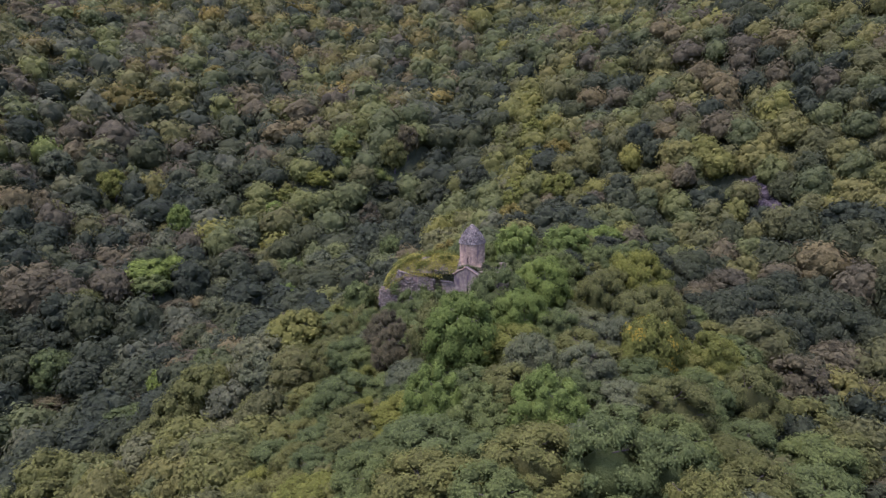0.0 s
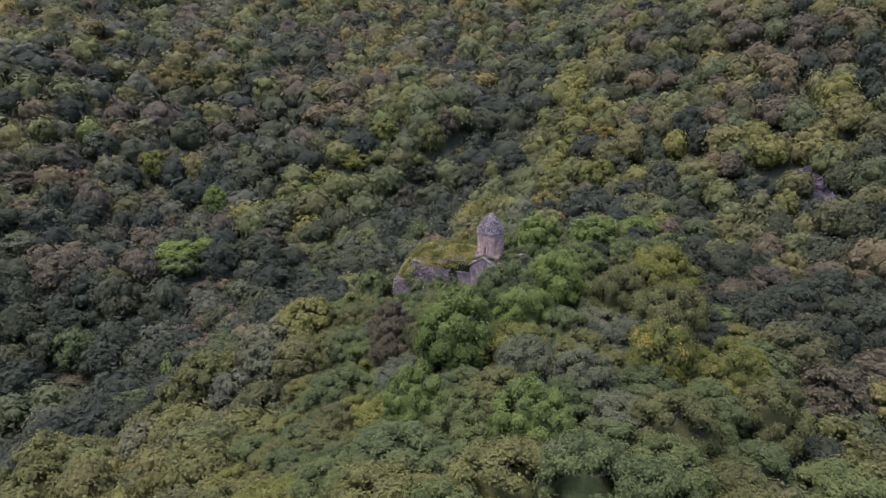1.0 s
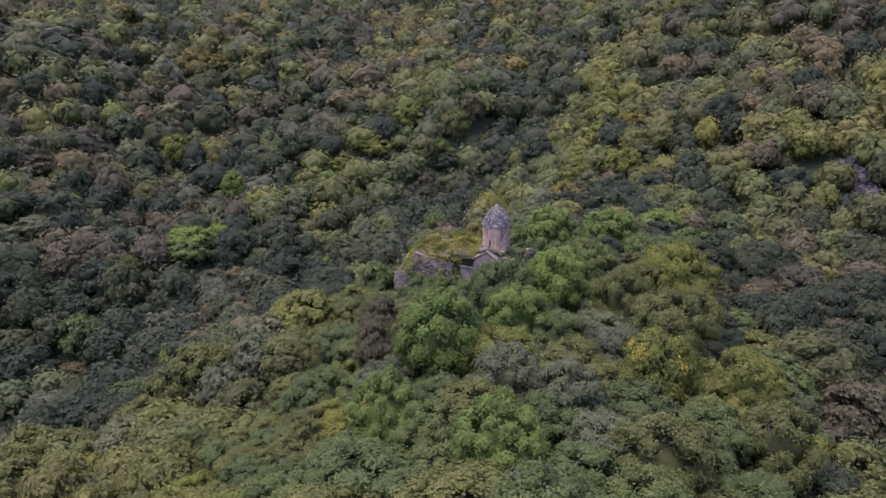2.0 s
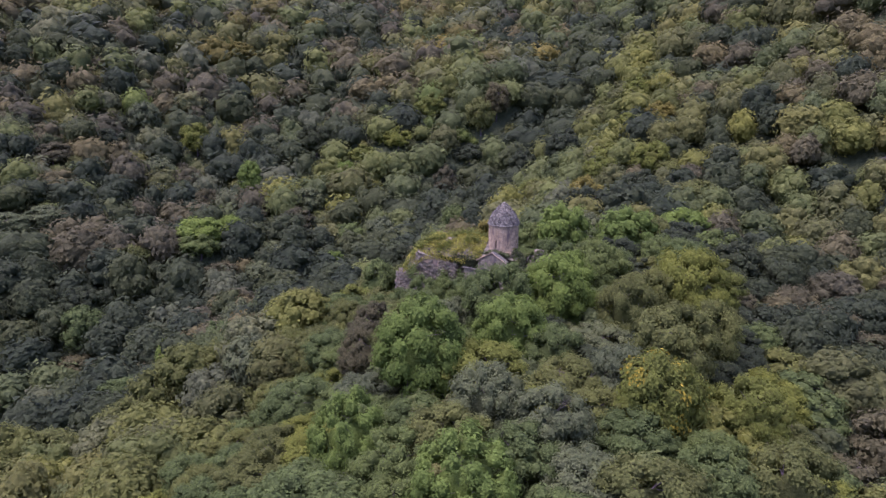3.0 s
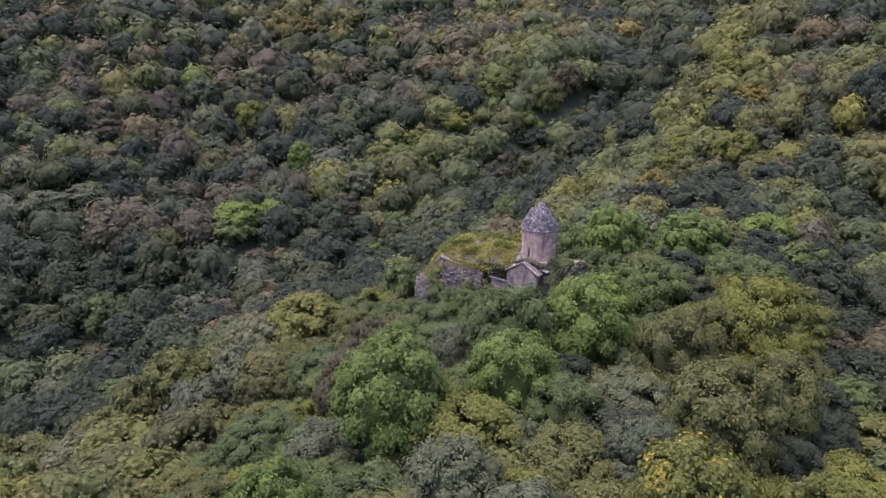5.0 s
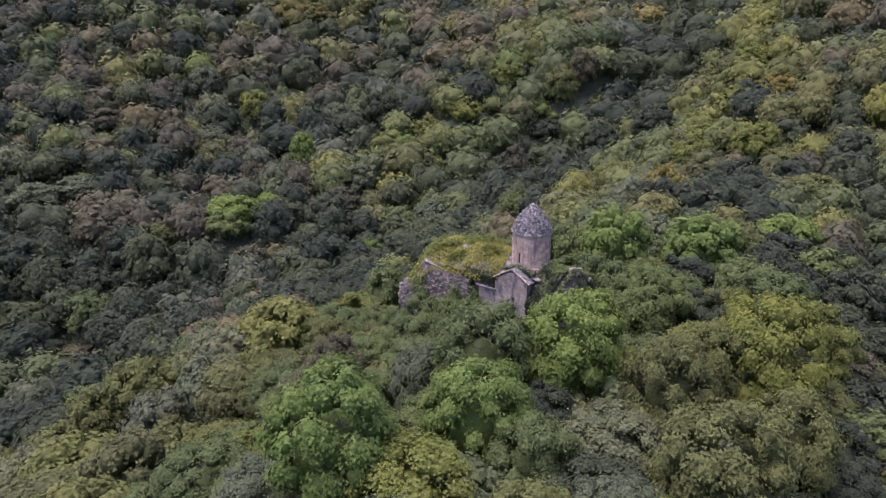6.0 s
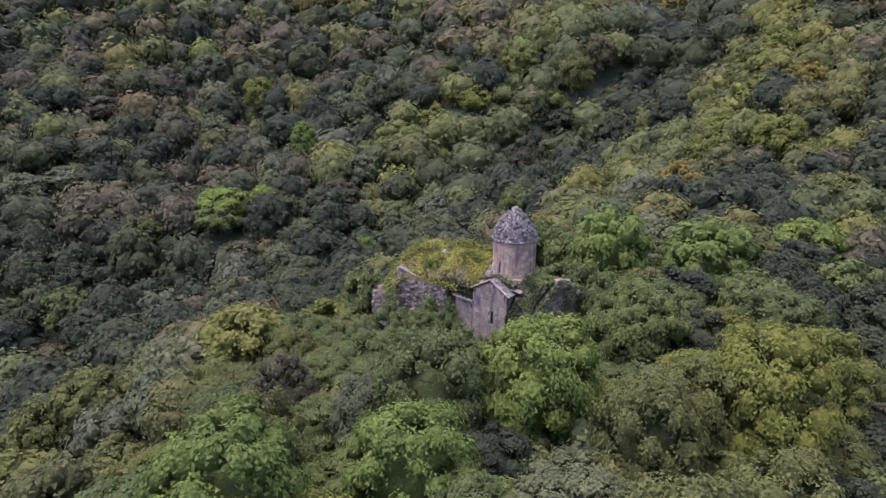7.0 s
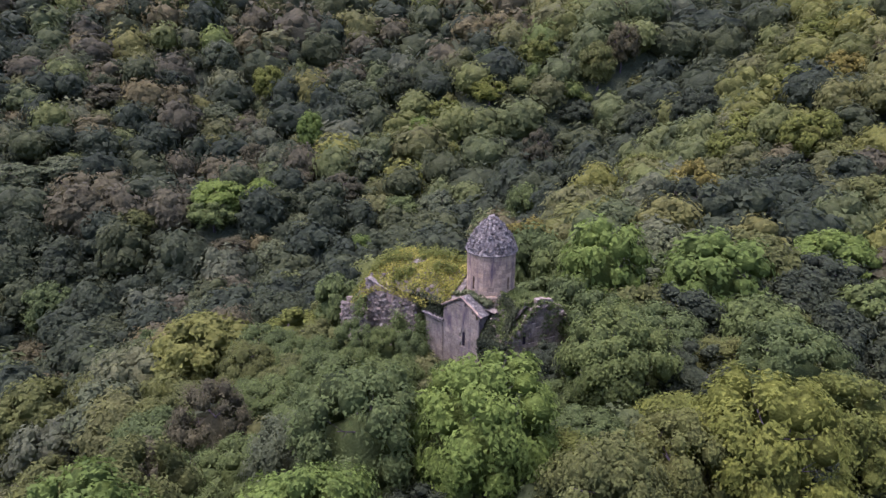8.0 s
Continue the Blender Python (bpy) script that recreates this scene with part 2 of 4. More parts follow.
def crown_arrays(seed, clumps, leaves, size, squat=0.8, gap=0.0, level=1, fill=0.76, lobes=1.0):
    """A crown of unit reach round the origin: leafy clumps on a dome round a core, leaf sprays all over them. Returns vertices, triangles and how many of these are leaves."""
    rng = np.random.default_rng(seed)
    i = np.arange(clumps) + 0.5
    ph = np.arccos(1 - 1.68 * i / clumps)
    th = math.pi * (1 + 5 ** 0.5) * i + rng.uniform(0, 6)
    d = unit(np.stack([np.cos(th) * np.sin(ph), np.sin(th) * np.sin(ph), np.cos(ph)], 1) + rng.normal(0, 0.16, (clumps, 3)))
    big = rng.normal(0, 1, (2, 3))
    swell = 1 + 0.11 * np.sin(d @ big[0] * 1.6) + 0.08 * np.sin(d @ big[1] * 2.3 + 1)
    rad = rng.uniform(0.7, 1.3, clumps) * (2.3 - 0.5 * lobes) / math.sqrt(clumps)
    ctr = d * ((1 - rad * rng.uniform(0.95 - 0.4 * lobes, 1.05, clumps)) * swell)[:, None] * np.array([1, 1, squat])
    share = rad ** 2 / (rad ** 2).sum()
    k = np.repeat(np.arange(clumps), np.maximum(2, (share * leaves * 1.75).astype(int)))
    u = unit(rng.normal(0, 1, (len(k), 3)) + 0.7 * d[k] + np.array([0, 0, 0.3]))
    p = ctr[k] + u * (rad[k] * (0.78 + 0.36 * rng.random(len(k)) ** 1.6))[:, None] * np.array([1, 1, 0.86])
    near = np.linalg.norm(p[:, None] - ctr[None], axis=2) / rad[None]
    near[np.arange(len(k)), k] = 9
    keep = (near.min(1) > 0.74) & (p[:, 2] > -0.8) & (rng.random(len(k)) > gap)
    mixed_up = rng.permutation(int(keep.sum()))[:leaves]
    p, u = p[keep][mixed_up], u[keep][mixed_up]
    leaf = leaves_at(rng, p, u * 0.65 + unit(p + np.array([0, 0, 0.25])) * 0.6, size, 0.15, 0.27)
    bv, bf = BALLS[level]
    parts_v, parts_f, base = [leaf], [np.arange(len(leaf)).reshape(-1, 3)], len(leaf)
    for c, r in zip(ctr, rad):
        if c[2] < -0.45:
            continue
        lumps = 1 + 0.16 * np.sin(bv @ rng.normal(0, 3.2, 3) + 1) + rng.normal(0, 0.05, len(bv))
        parts_v.append(c + bv * (r * fill * (1 - 0.5 * gap) * lumps)[:, None] * np.array([1, 1, 0.86]))
        parts_f.append(bf + base)
        base += len(bv)
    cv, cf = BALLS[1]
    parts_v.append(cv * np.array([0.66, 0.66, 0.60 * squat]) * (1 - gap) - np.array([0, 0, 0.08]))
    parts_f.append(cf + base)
    return np.concatenate(parts_v), np.concatenate(parts_f), len(leaf) // 3


def tube(bm, a, b, ra, rb, sides=6):
    a, b = Vector(a), Vector(b)
    q = (b - a).to_track_quat("Z", "Y")
    rings = []
    for p, r in ((a, ra), (b, rb)):
        rings.append([bm.verts.new(p + q @ Vector((r * math.cos(6.2832 * k / sides), r * math.sin(6.2832 * k / sides), 0))) for k in range(sides)])
    for k in range(sides):
        bm.faces.new((rings[0][k], rings[0][(k + 1) % sides], rings[1][(k + 1) % sides], rings[1][k]))


def trunk_mesh(name, seed, tall, reach, twigs=0):
    """A tapered trunk of a tree tall metres high with limbs that reach into the crown."""
    rng = random.Random(seed)
    bm = bmesh.new()
    p, r = Vector((0, 0, -0.6)), 0.030 * tall
    for k in range(4):
        q = p + Vector((rng.uniform(-0.06, 0.06) * tall, rng.uniform(-0.06, 0.06) * tall, tall * 0.19))
        tube(bm, p, q, r, r * 0.78, 7)
        p, r = q, r * 0.78
        if k:
            for _ in range(3):
                a = rng.uniform(0, 6.28)
                e = p + Vector((math.cos(a) * reach * rng.uniform(0.3, 0.55), math.sin(a) * reach * rng.uniform(0.3, 0.55), tall * rng.uniform(0.05, 0.14)))
                tube(bm, p, e, r * 0.6, r * 0.18, 5)
                for _ in range(2 + twigs):
                    f = e + Vector((rng.uniform(-0.22, 0.22) * reach, rng.uniform(-0.22, 0.22) * reach, tall * rng.uniform(0.01, 0.08)))
                    tube(bm, p.lerp(e, rng.uniform(0.45, 0.95)), f, r * 0.22, r * 0.07, 4)
    return mesh_from_bm(name, bm, bark)


def crown_mesh(name, arrays, scale, lift, mats, second=0.0, seed=0, inner=None):
    v, t, leafy = arrays
    me = bpy.data.meshes.new(name)
    v = v * scale + np.array([0, 0, lift])
    me.vertices.add(len(v))
    me.vertices.foreach_set("co", v.astype(np.float32).ravel())
    me.loops.add(t.size)
    me.loops.foreach_set("vertex_index", t.astype(np.int32).ravel())
    me.polygons.add(len(t))
    me.polygons.foreach_set("loop_start", (np.arange(len(t)) * 3).astype(np.int32))
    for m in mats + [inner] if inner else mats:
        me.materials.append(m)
    # bodies under the sprays take the shade-darkened copy where one is given
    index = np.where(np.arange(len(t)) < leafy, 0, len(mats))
    if second:
        rng = np.random.default_rng(seed)
        ctr = v[t].mean(1)
        patch = np.sin(ctr[:, 0] * 1.7 + seed) + np.sin(ctr[:, 1] * 1.9 + 2 * seed) + np.sin(ctr[:, 2] * 2.1)
        pick = (patch > 0.9) & (rng.random(len(t)) < second) & (np.arange(len(t)) < leafy)
        index[pick] = 1
    me.polygons.foreach_set("material_index", index.astype(np.int32))
    me.polygons.foreach_set("use_smooth", [True] * len(t))
    me.update(calc_edges=True)
    return me


TALL, REACH = 8.0, 4.2
STYLE = {  # boughs, leaf sprays near and farther off, squatness, gaps
    "green": (32, 5600, 1300, 0.98, 0.0),
    "bright": (36, 6000, 1400, 0.96, 0.0),
    "dark": (28, 5200, 1300, 1.04, 0.0),
    "olive": (34, 5600, 1300, 0.96, 0.05),
    "lime": (34, 5600, 1300, 0.96, 0.04),
    "yellow": (30, 5500, 1300, 1.00, 0.06),
    "silver": (40, 5500, 1300, 1.00, 0.14),
    "brown": (36, 5100, 1200, 0.96, 0.18),
}
LABELS = {
    "green": "leafy mid-green broadleaf tree with a clumped round crown",
    "bright": "bright fresh-green broadleaf tree with a dense domed crown",
    "dark": "dark green broadleaf tree with a dense rounded crown",
    "olive": "olive-green broadleaf tree with a loose uneven crown",
    "lime": "yellowish-green broadleaf tree with a full uneven crown",
    "yellow": "yellow-green broadleaf tree starting to turn",
    "silver": "grey-green thin-leaved tree with bare twigs showing",
    "brown": "brownish half-dry tree with thin foliage",
    "golden": "yellow-green tree flecked with golden yellow leaves",
}
proto = {}
for s, k in enumerate(KINDS):
    clumps, fine, coarse, squat, gap = STYLE[k]
    for j in range(3):
        trunk = trunk_mesh("trunk", 300 + 10 * s + j, TALL, REACH, 3 if k in ("silver", "brown") else 0)
        for lod, (boughs, leaves, size) in enumerate(((clumps + 16, fine, 0.053), (clumps, coarse, 0.100))):
            arrays = crown_arrays(100 + 10 * s + j, boughs, leaves, size, squat, gap)
            proto[k, j, lod] = (trunk, crown_mesh("crown", arrays, REACH, TALL - REACH * 0.93, [near_leaf[k]], inner=shaded_leaf[k]))
arrays = crown_arrays(77, 34, 4200, 0.066, 0.85, 0.1)
proto["golden", 0, 0] = (trunk_mesh("trunk", 377, TALL, REACH, 3), crown_mesh("crown", arrays, REACH, TALL - REACH * 0.80, [near_leaf["lime"], flower_leaf], 0.45, 3, shaded_leaf["lime"]))

rnd = random.Random(5)
stood = []


def tree(x, y, tall, reach, kind):
    close = 44 < y < 124 and -20 < x < 37 or kind == "golden"
    trunk, crown = proto[kind, 0 if kind == "golden" else rnd.randrange(3), 0 if close else 1]
    ob = new("tree")
    ob.matrix_basis = Matrix.LocRotScale((x, y, height(x, y) - 0.1), Euler((rnd.uniform(-0.06, 0.06), rnd.uniform(-0.06, 0.06), rnd.uniform(0, 6.28))), (reach / REACH, reach / REACH, tall / TALL * 0.94))
    part("trunk", trunk, ob)
    part("crown", crown, ob)
    tagged(ob, LABELS[kind], "tree", "trees on the slopes")
    stood.append((x, y, reach))
    return ob


CHURCH = Vector((5.8, 125.2, 0))
TURN = radians(-16)


def in_church(x, y):
    dx, dy = x - CHURCH.x, y - CHURCH.y
    lx = dx * math.cos(TURN) + dy * math.sin(TURN)
    ly = -dx * math.sin(TURN) + dy * math.cos(TURN)
    return lx, ly


def lowest(x, y):
    """How high trees may grow before the church front, where the slope is kept open."""
    lx, ly = in_church(x, y)
    if -17 < lx < 17 and -27 < ly < 3:
        return 3.0 - (ly + 4) * 0.53
    return 99.0


def off_line(x, y, line):
    """Distance from a place to a line of the plan."""
    best = 1e9
    for (x0, y0, _), (x1, y1, _) in zip(line, line[1:]):
        dx, dy = x1 - x0, y1 - y0
        f = min(1, max(0, ((x - x0) * dx + (y - y0) * dy) / (dx * dx + dy * dy)))
        best = min(best, math.hypot(x - x0 - f * dx, y - y0 - f * dy))
    return best


def kind_at(x, y, r):
    """Which kind of tree grows where: dark ones in the ravines, yellowish ones on the crests, which also paints the
    slopes' shade and light.
    """
    crest = 21 + 0.15 * (y - 203)
    if x < -56 + 0.77 * (y - 95) + r.gauss(0, 2) and y < 176 + r.gauss(0, 4):
        table = ("dark", 8, "green", 1.2, "silver", 0.5, "brown", 1.4)
    # shade on the east flank is put into dark and brown trees
    elif x > 37 and y < 160:
        table = ("dark", 8, "brown", 2.2, "green", 1.0, "olive", 1.4)
    elif y > 200 and off_line(x, y, MIDDLE_SPUR) < 13:
        table = ("lime", 2.2, "green", 5, "olive", 2.5, "bright", 0.8, "dark", 0.8)
    elif y > 172 and off_line(x, y, WEST_STREAM) + r.gauss(0, 3) < 19 and x < crest - 2:
        table = ("dark", 8, "green", 1.6, "silver", 0.5, "brown", 0.3)
    elif y > 205 and off_line(x, y, WEST_GULLY) + r.gauss(0, 3) < 15:
        table = ("dark", 6, "green", 2.0, "silver", 0.8, "brown", 0.8)
    elif x > crest + r.gauss(0, 1.5) and y > 175:
        near = x < crest + 16
        table = ("lime", 3.4 if near else 0.8, "olive", 4.0, "green", 2.2, "dark", 1.6 if near else 4.5, "brown", 0.3 if near else 1.4)
    elif x > 24 and y > 120:
        table = ("lime", 1.2, "olive", 3.6, "green", 2.6, "dark", 2.6)
    elif y > 300:
        table = ("yellow", 0.9, "silver", 1.4, "olive", 3.6, "green", 2.4, "brown", 1.7, "dark", 1.4)
    elif x < -20 and y > 120:
        table = ("bright", 0.3, "silver", 1.4, "olive", 2.2, "green", 2.4, "dark", 5.4, "brown", 1.9)
    elif x < -20:
        table = ("lime", 3.4, "olive", 5, "green", 2.4, "silver", 0.8, "brown", 0.5)
    else:
        table = ("lime", 1.2 + 1.5 * (x > 20), "olive", 3.2, "green", 4.6, "silver", 0.8)
    # kinds grow in patches: a slow swell over the land picks along the table, with some strays
    swell = 0.5 + 0.45 * noise.noise((x * 0.024, y * 0.024, 4.0)) + r.gauss(0, 0.30)
    mark, total = 0.5 * (1 + math.erf((swell - 0.5) / 0.38)) * sum(table[1::2]), 0.0
    for name, share in zip(table[::2], table[1::2]):
        total += share
        if mark < total:
            return name
    return table[-2]

# trees that stand out: x, y, height of the top, reach of the crown
BRIGHT = [(15.3, 100.3, 15.9, 4.6), (3.0, 82.3, 15.2, 4.7), (10.3, 88.6, 14.5, 4.1), (-0.4, 69.5, 11.8, 3.3), (14.6, 134, 15.2, 4.4), (10.7, 61.5, 13, 3.7), (-76, 176, -0.5, 6.3), (-56, 231, 7.5, 3.6), (-85, 221, 9, 4), (-40.4, 175.5, -5.5, 2.8), (24.4, 137, 14.2, 5.2), (36.4, 153, 12, 4.6), (-54.5, 125, -9, 2.5), (-74.5, 187, -1.5, 4)]
GREEN = [(8.2, 97.4, 14.6, 4.3), (20, 115, 14, 4.3), (-4.8, 112, 6.2, 3.3), (-5.3, 118, 6.4, 2.5), (4.5, 142, 13.4, 3.8), (-15, 195.5, 3.2, 4.2), (31.8, 119, 13.4, 4), (4.2, 66.5, 9.4, 3.1), (14, 51.4, 12.9, 3.9), (18.6, 51, 11.8, 3.3), (-55, 112.5, -12.5, 3.6), (-46, 128.7, -7.8, 3), (39.2, 140.2, 11, 4.3), (29.6, 127, 12.6, 3.8), (15.1, 87, 11.8, 3), (-82.5, 139, -11, 5), (-74, 171, -2.5, 4.6), (9.2, 136.5, 12.6, 3.2), (-3.5, 133, 11.2, 3.2), (-16, 131, 6, 3.6), (12.8, 128, 11.5, 2.7), (16.6, 124.6, 11.4, 2.9), (-45, 199, -5, 4.5), (-51.5, 266, 19, 5.5)]
# the first two are coloured dark to paint the shade of a hollow
DARK = [(36.5, 133, 10.2, 3.6), (43.7, 114, 6.4, 4.2), (-7, 203.5, 4, 4.3), (18.8, 167, 13, 5.2), (42, 135, 10, 4.2), (-87.3, 145, -9.5, 4.6), (14.2, 117.4, 8.4, 2.6), (-10, 186, -1, 4.2), (-26, 222, 0, 3.6), (11.5, 239.5, 19, 6), (-1, 242, 11.6, 5), (-21, 254.5, 10, 5), (-75, 252, 17.8, 6), (-132, 218, 17.8, 6), (31, 187, 14.2, 5.2)]
OLIVE = [(26.6, 86.6, 14.6, 4.3), (26.2, 103.2, 14.2, 3.2), (31.3, 94, 12.8, 3.6), (23.4, 98, 15.4, 3.6), (0.3, 87.8, 14.1, 3.8), (-14.8, 124.7, 1.5, 3.2), (-16.5, 116, 2.8, 3.4), (-18, 104, 1.4, 3.6), (-9.8, 75, 3.6, 3.2), (-28.5, 100, -5.6, 3.6), (-45, 98, -9.3, 4.2), (-30.5, 92, -8.6, 3.9), (-53, 95, -12, 4.2), (-42, 102, -6.2, 3.6), (-52.6, 83, -10.5, 4.2), (22.8, 62.3, 12.1, 3.9), (20, 46, 12.1, 3.4), (26.2, 52.7, 9.3, 3.6), (33.5, 69.8, 10.3, 3.7), (42.2, 74.5, 4.2, 3.9), (42.3, 181.5, 13.2, 5.2), (-87, 163, -4.4, 4.4), (-18.4, 264.5, 27, 5.2), (39, 201, 15.2, 4.8)]
LIME = [(30.5, 104.8, 15.8, 4.6), (32.6, 80, 11.2, 3.6), (35, 114.2, 12.1, 4.1), (-54.4, 241, 8.5, 4.5), (-115.5, 243, 18.5, 5.5), (-37, 267, 27.6, 5.5), (-44, 247, 17, 5), (4.2, 212, 4.4, 5.5), (24, 214, 17, 5), (34, 204, 19, 5.2), (30.8, 235.4, 24, 5), (35, 268.5, 34, 5.5), (21.7, 203, 14.8, 4.6)]
YELLOW = [(18.3, 177.5, 12.8, 4.6), (1.2, 150, 9, 4), (39.7, 239.7, 26.8, 5), (-130, 308, 46.5, 6.5), (-112, 350, 60, 6)]
SILVER = [(10.6, 73.4, 13.3, 3.3), (16.2, 70.5, 12.9, 3.3), (21.3, 80.5, 12.6, 2.9), (3.1, 98, 12.2, 3.1), (-34, 131.5, -3.8, 4.1), (-29.5, 107.8, -1, 4.1), (-48.6, 140.5, -8, 3.7), (-58.3, 170.5, -9, 4.1), (-114.5, 167.5, 2.7, 5), (-117, 158.5, 3, 5.2), (-62, 211.5, 2.5, 5), (-60, 182, -7, 4.2), (-1, 204, 6, 4.6), (-36, 200, -3, 5), (-116, 220.5, 8.8, 5.5), (-88.5, 249, 14.2, 5.5), (-135, 243.5, 25, 6)]
BROWN = [(-8, 102, 7.2, 3.3), (-6.2, 93.4, 9.2, 3.2), (47.8, 87.5, 5, 4.2), (56.6, 115.5, 3, 4.6), (-81, 133, -20.5, 4.2), (-66.6, 167.5, -11, 4.1), (-60, 198, -1.5, 5.2), (-91, 204, 4, 3.6), (-135, 198, 8, 5.5), (-14, 272, 32.4, 5), (-25, 233, 7, 4)]
GOLDEN = [(24.2, 76.4, 14.2, 3.9)]
BUSHES = [(0.4, 119.6, 5.6, 1.9), (4.6, 117.2, 4.6, 1.5), (8.2, 115.2, 5.2, 2.0), (12.4, 114.2, 5.6, 2.0), (1.8, 114, 6.0, 2.3), (16.8, 113.5, 7.4, 2.2), (-2.6, 119.3, 5.6, 2.1), (1.2, 116.6, 4.9, 1.5), (3, 109.5, 8.6, 3), (-9, 117.3, 4.4, 2.4), (11.2, 111.2, 4.6, 2.0), (-12.5, 118.3, 2.8, 2.3), (-3.5, 114.6, 5.6, 2.2)]
for kind, places in (("bright", BRIGHT), ("green", GREEN), ("green", BUSHES), ("dark", DARK), ("olive", OLIVE), ("lime", LIME), ("yellow", YELLOW), ("silver", SILVER), ("brown", BROWN), ("golden", GOLDEN)):
    for x, y, top, reach in places:
        tree(x, y, min(max(top - height(x, y) + 0.2, reach * 1.35), reach * 2.9), reach, kind)


# the rest of the spur, tree by tree
for _ in range(30000):
    if len(stood) >= 310:
        break
    x, y = rnd.uniform(-20, 42), rnd.uniform(36, 148)
    if x < 13 - 0.75 * (y + 10) or x > 5 + 0.75 * y:
        continue
    lx, ly = in_church(x, y)
    if -19 < lx < 12.5 and -8 < ly < 7 or -8 < lx < 13 and -16 < ly < 0:
        continue
    reach = rnd.uniform(3.0, 4.8)
    if any((x - a) ** 2 + (y - b) ** 2 < (0.66 * (reach + c)) ** 2 for a, b, c in stood):
        continue
    tall = min(reach * rnd.uniform(1.5, 1.9), 7.2, lowest(x, y) - height(x, y))
    if tall < 2.2:
        continue
    # low, mostly dark fillers here: shade between the big trees, put into leaf colour
    gap = 12 < x < 36 and 84 < y < 120
    if gap:
        tall = min(tall, 5.4)
    tree(x, y, tall, min(reach, tall * 0.75), "dark" if gap and rnd.random() < 0.6 else kind_at(x, y, rnd))

# ---- the woods on the other slopes, one mass ----
far_proto = {}
for s, k in enumerate(KINDS):
    for j in range(3):
        far_proto[k, j, 0] = crown_arrays(500 + 10 * s + j, 26, 1600, 0.095, 0.98, lobes=0.7)
        far_proto[k, j, 1] = crown_arrays(700 + 10 * s + j, 15, 430, 0.155, 1.0, lobes=0.35)
        far_proto[k, j, 2] = crown_arrays(900 + 10 * s + j, 10, 230, 0.175, 1.0, fill=0.70, lobes=0.4)
        far_proto[k, j, 3] = crown_arrays(1100 + 10 * s + j, 8, 120, 0.23, 1.0, fill=0.68, lobes=0.3)
rng = np.random.default_rng(11)
spots = []
cells = {}
for x, y, reach in stood:
    cells.setdefault((int(x // 18), int(y // 18)), []).append((x, y, reach))


def bare(x, y):
    """The stony slide on the east slope and the worn track down the spur, where no tree stands."""
    slide = abs((x - 85) * 0.995 + (y - 173) * 0.1) < 3.4 and abs(y - 173) < 19
    return slide or off_line(x, y, TRACK) < 1.9


def settle(tries, size, close, box=None):
    """Strews crowns over the slopes in view, none nearer to another than close times their reach."""
    for _ in range(tries):
        y = 25 + 595 * rng.random() ** 1.3
        x = rng.uniform(max(-310, min(1 - 0.65 * y, 28 - 1.6 * (y - 67)) - 20), min(300, 20 + 0.66 * y))
        if box:
            x, y = rng.uniform(box[0], box[1]), rng.uniform(box[2], box[3])
        reach = size(x, y)
        lx, ly = in_church(x, y)
        room = lowest(x, y)
        if -9 < x < 33 and 44 < y < 122 and reach > 3.4:
            continue
        if bare(x, y) or room < 90 and room - height(x, y) < 1.6 * reach:
            continue
        if -18.5 < lx < 12.0 and -7.0 < ly < 6.5:
            continue
        key = (int(x // 18), int(y // 18))
        near = [s for i in (-1, 0, 1) for j in (-1, 0, 1) for s in cells.get((key[0] + i, key[1] + j), ())]
        if any((x - a) ** 2 + (y - b) ** 2 < (close * (reach + c)) ** 2 for a, b, c in near):
            continue
        cells.setdefault(key, []).append((x, y, reach))
        spots.append((x, y, reach))


def grown(x, y):
    if -60 < x < 52 and y < 160:
        return rng.uniform(3.6, 5.6)
    if x > 16 + 0.075 * (y - 180):
        return rng.uniform(3.8, 5.8) * min(1.5, max(1.0, 1 + (y - 200) / 240))
    return (4.6 + 3.0 * rng.random() ** 1.3) * min(1.5, max(1.0, 1 + (y - 180) / 260))


settle(60000, grown, 0.62)
settle(30000, lambda x, y: rng.uniform(2.4, 3.9), 0.62)
settle(9000, lambda x, y: rng.uniform(1.5, 2.3), 0.60)
settle(5000, lambda x, y: rng.uniform(1.6, 3.0), 0.55, (-30, 42, 30, 126))
zs = land([s[:2] for s in spots])
av, al, ami, att, base = [], [], [], [], 0
for (x, y, reach), z in zip(spots, zs):
    k = kind_at(x, y, rnd)
    away = math.hypot(x - 24, y - 62)
    v, t, _ = far_proto[k, rnd.randrange(3), 3 if away > 235 or reach < 2.35 and away > 80 else 2 if reach < 3.9 and away > 110 or away > 160 else 0 if away < 88 and reach > 3 else 1]
    a = rnd.uniform(0, 6.28)
    ca, sa = math.cos(a), math.sin(a)
    top = 7.4 + rnd.uniform(-1.6, 2.4) + 0.45 * (reach - 4.5) if reach > 3.95 else reach * 1.55
    top = min(top, lowest(x, y) - z)
    deepness = 0.92 + 0.38 * rnd.random()
    w = v * reach * np.array([rnd.uniform(0.85, 1.2), rnd.uniform(0.85, 1.2), 1])
    w = np.c_[w[:, 0] * ca - w[:, 1] * sa + x, w[:, 0] * sa + w[:, 1] * ca + y, w[:, 2] * deepness + z + max(top - reach * 0.82 * deepness, 0.5)]
    av.append(w)
    al.append(t.ravel() + base)
    ami.append(np.full(len(t), KINDS.index(k)))
    att.append(np.full(len(v), rnd.random()))
    base += len(v)
av, al, ami, att = (np.concatenate(b) for b in (av, al, ami, att))
woods = bpy.data.meshes.new("woods")
woods.vertices.add(len(av))
